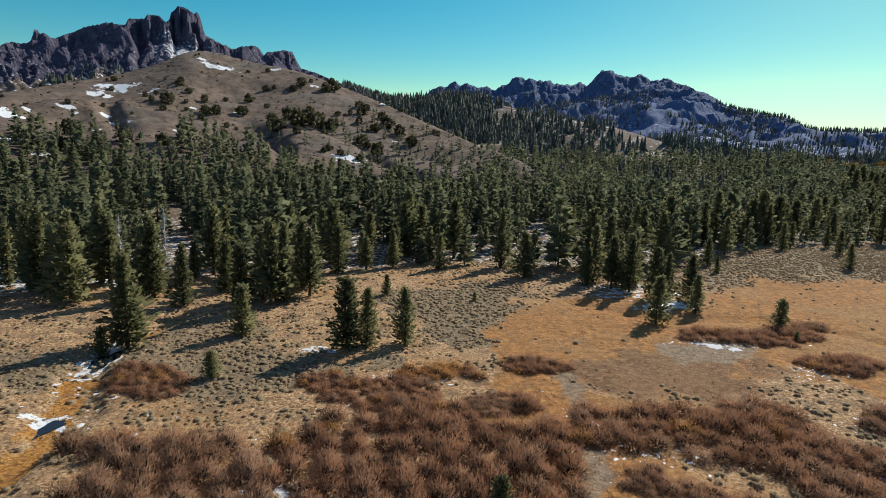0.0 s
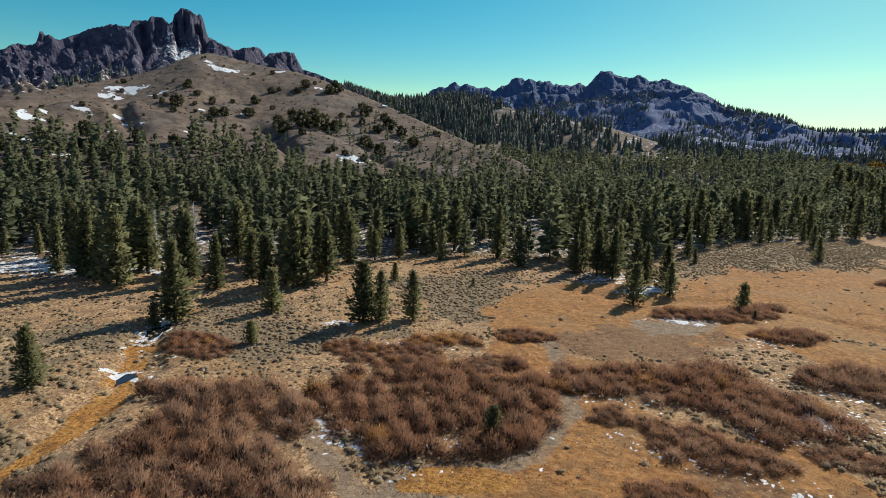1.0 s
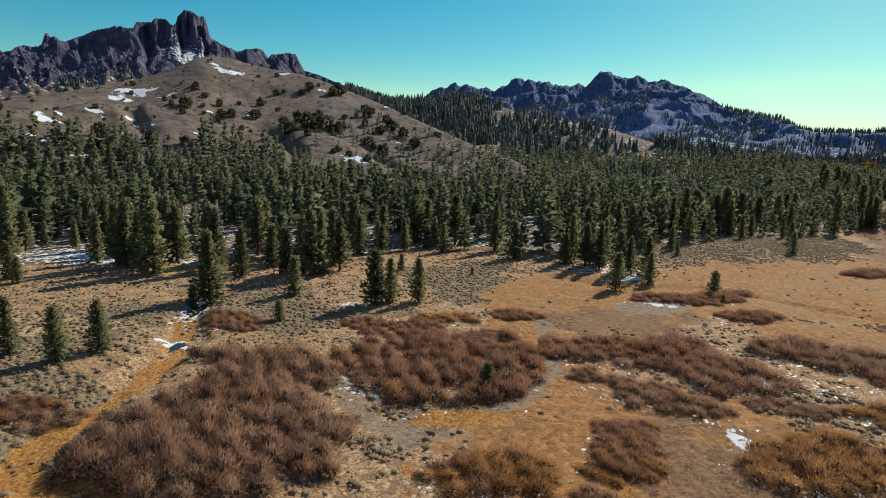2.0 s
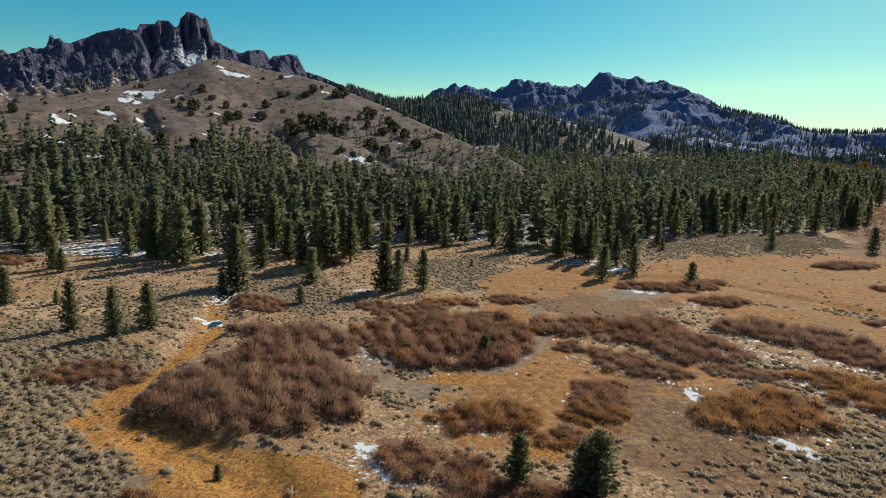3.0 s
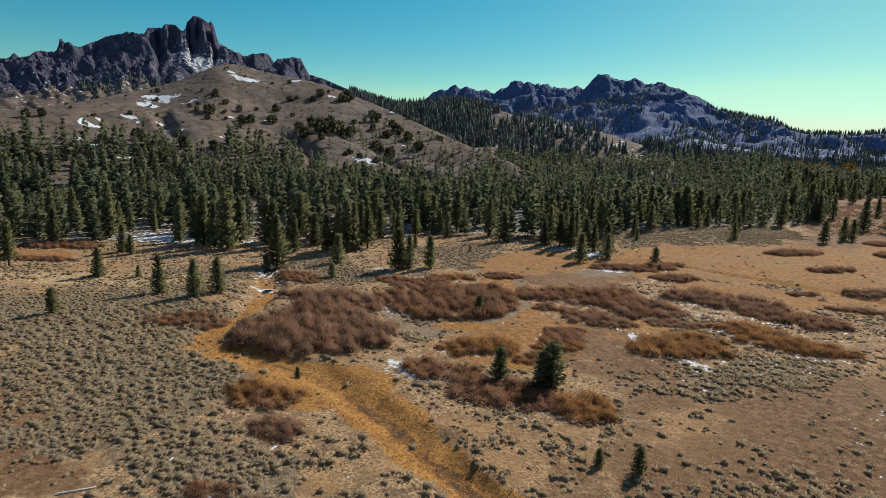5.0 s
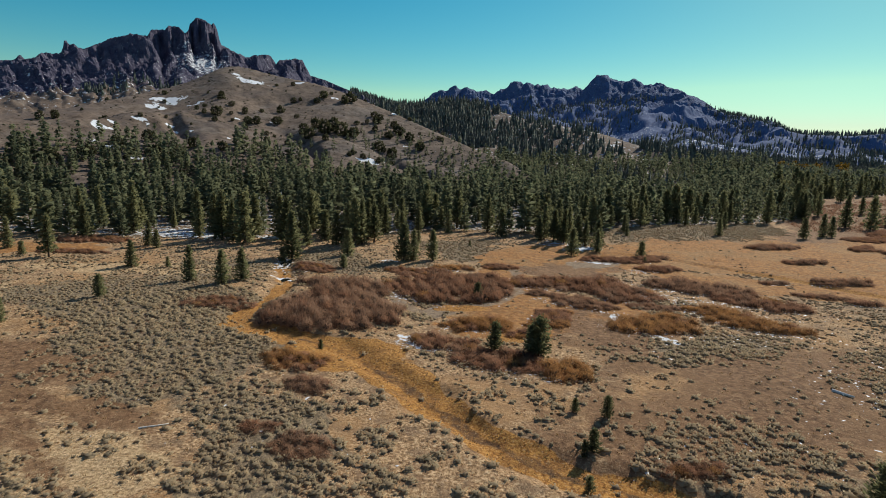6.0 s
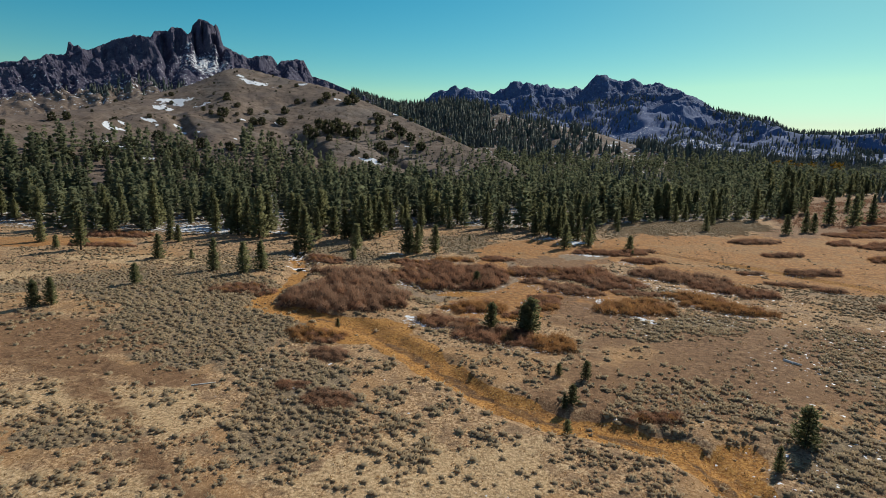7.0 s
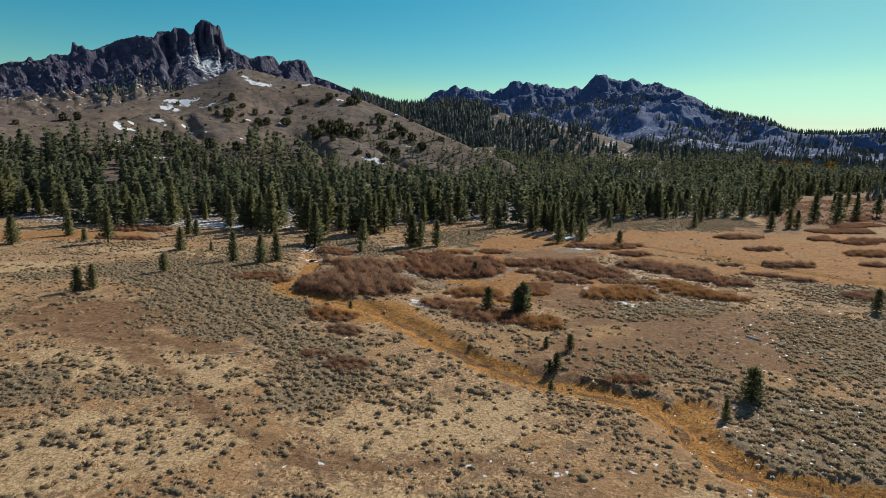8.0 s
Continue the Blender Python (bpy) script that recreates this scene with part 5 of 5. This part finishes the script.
for cx, cy, rx, ry, turn in ((-33.4, 47.0, 0.8, 1.7, 165), (-37.0, 62.0, 1.0, 3.2, 10)):
    pool(cx, cy, rx, ry, turn, float(height(cx, cy)[0]) + 0.05, "dark still creek pool reflecting the blue sky")


# ---- dead pine, fallen trunk ----
def make_snag(x, y, h, seed):
    g = np.random.default_rng(seed)
    tree = tagged(new("dead_pine"), "bleached grey dead pine with bare branches", "tree")
    tree.location = (x, y, float(height(x, y)[0]))
    part("trunk", mesh_of("trunk", *pole([(0, 0, -0.3), (0.05, 0, h * 0.4), (0.0, 0.08, h * 0.75), (0.1, 0.1, h)], [0.2, 0.15, 0.09, 0.02]), DEAD, True), tree)
    n = 260
    zz = g.uniform(0.12, 0.97, n)
    a = g.uniform(0, 6.28, n)
    length = (1 - zz) ** 0.6 * h * 0.15 * g.uniform(0.4, 1.0, n) + 0.2
    base = np.column_stack([np.zeros(n), np.zeros(n), zz * h])
    tip = base + np.column_stack([np.cos(a) * length, np.sin(a) * length, -0.25 * length + g.normal(size=n) * 0.15])
    part("branches", mesh_of("branches", *spikes(base, tip, np.full(n, 0.10), g), DEAD), tree)


make_snag(-49.3, 103.0, 12.0, 601)
make_snag(-53.5, 96.0, 11.0, 602)


# ---- bleached trunks lying in the meadow ----
def make_log(x, y, length, turn, label, branch=True):
    stout = 1.4 if branch else 0.6
    log = tagged(new("fallen_log"), label, "log")
    log.matrix_basis = Matrix.Translation((x, y, float(height(x, y)[0]) + 0.1 * stout)) @ Matrix.Rotation(radians(turn), 4, "Z") @ Matrix.Rotation(radians(90), 4, "Y")
    part("trunk", mesh_of("trunk", *pole([(0, 0, -length / 2), (0.03, 0.02, 0), (0, 0, length / 2)], [0.16 * stout, 0.13 * stout, 0.07 * stout], 8), DEAD, True), log)
    if branch:
        limb = part("limb", mesh_of("limb", *pole([(0, 0, 0), (0, 0, length * 0.35)], [0.08, 0.03], 6), DEAD, True), log)
        limb.rotation_euler = (radians(70), 0, 0)


make_log(46.2, -1.7, 2.3, -50, "bleached white fallen trunk on bare brown soil")
make_log(-28.7, -15.8, 2.6, 25, "thin pale fallen trunk in the dry grass", False)
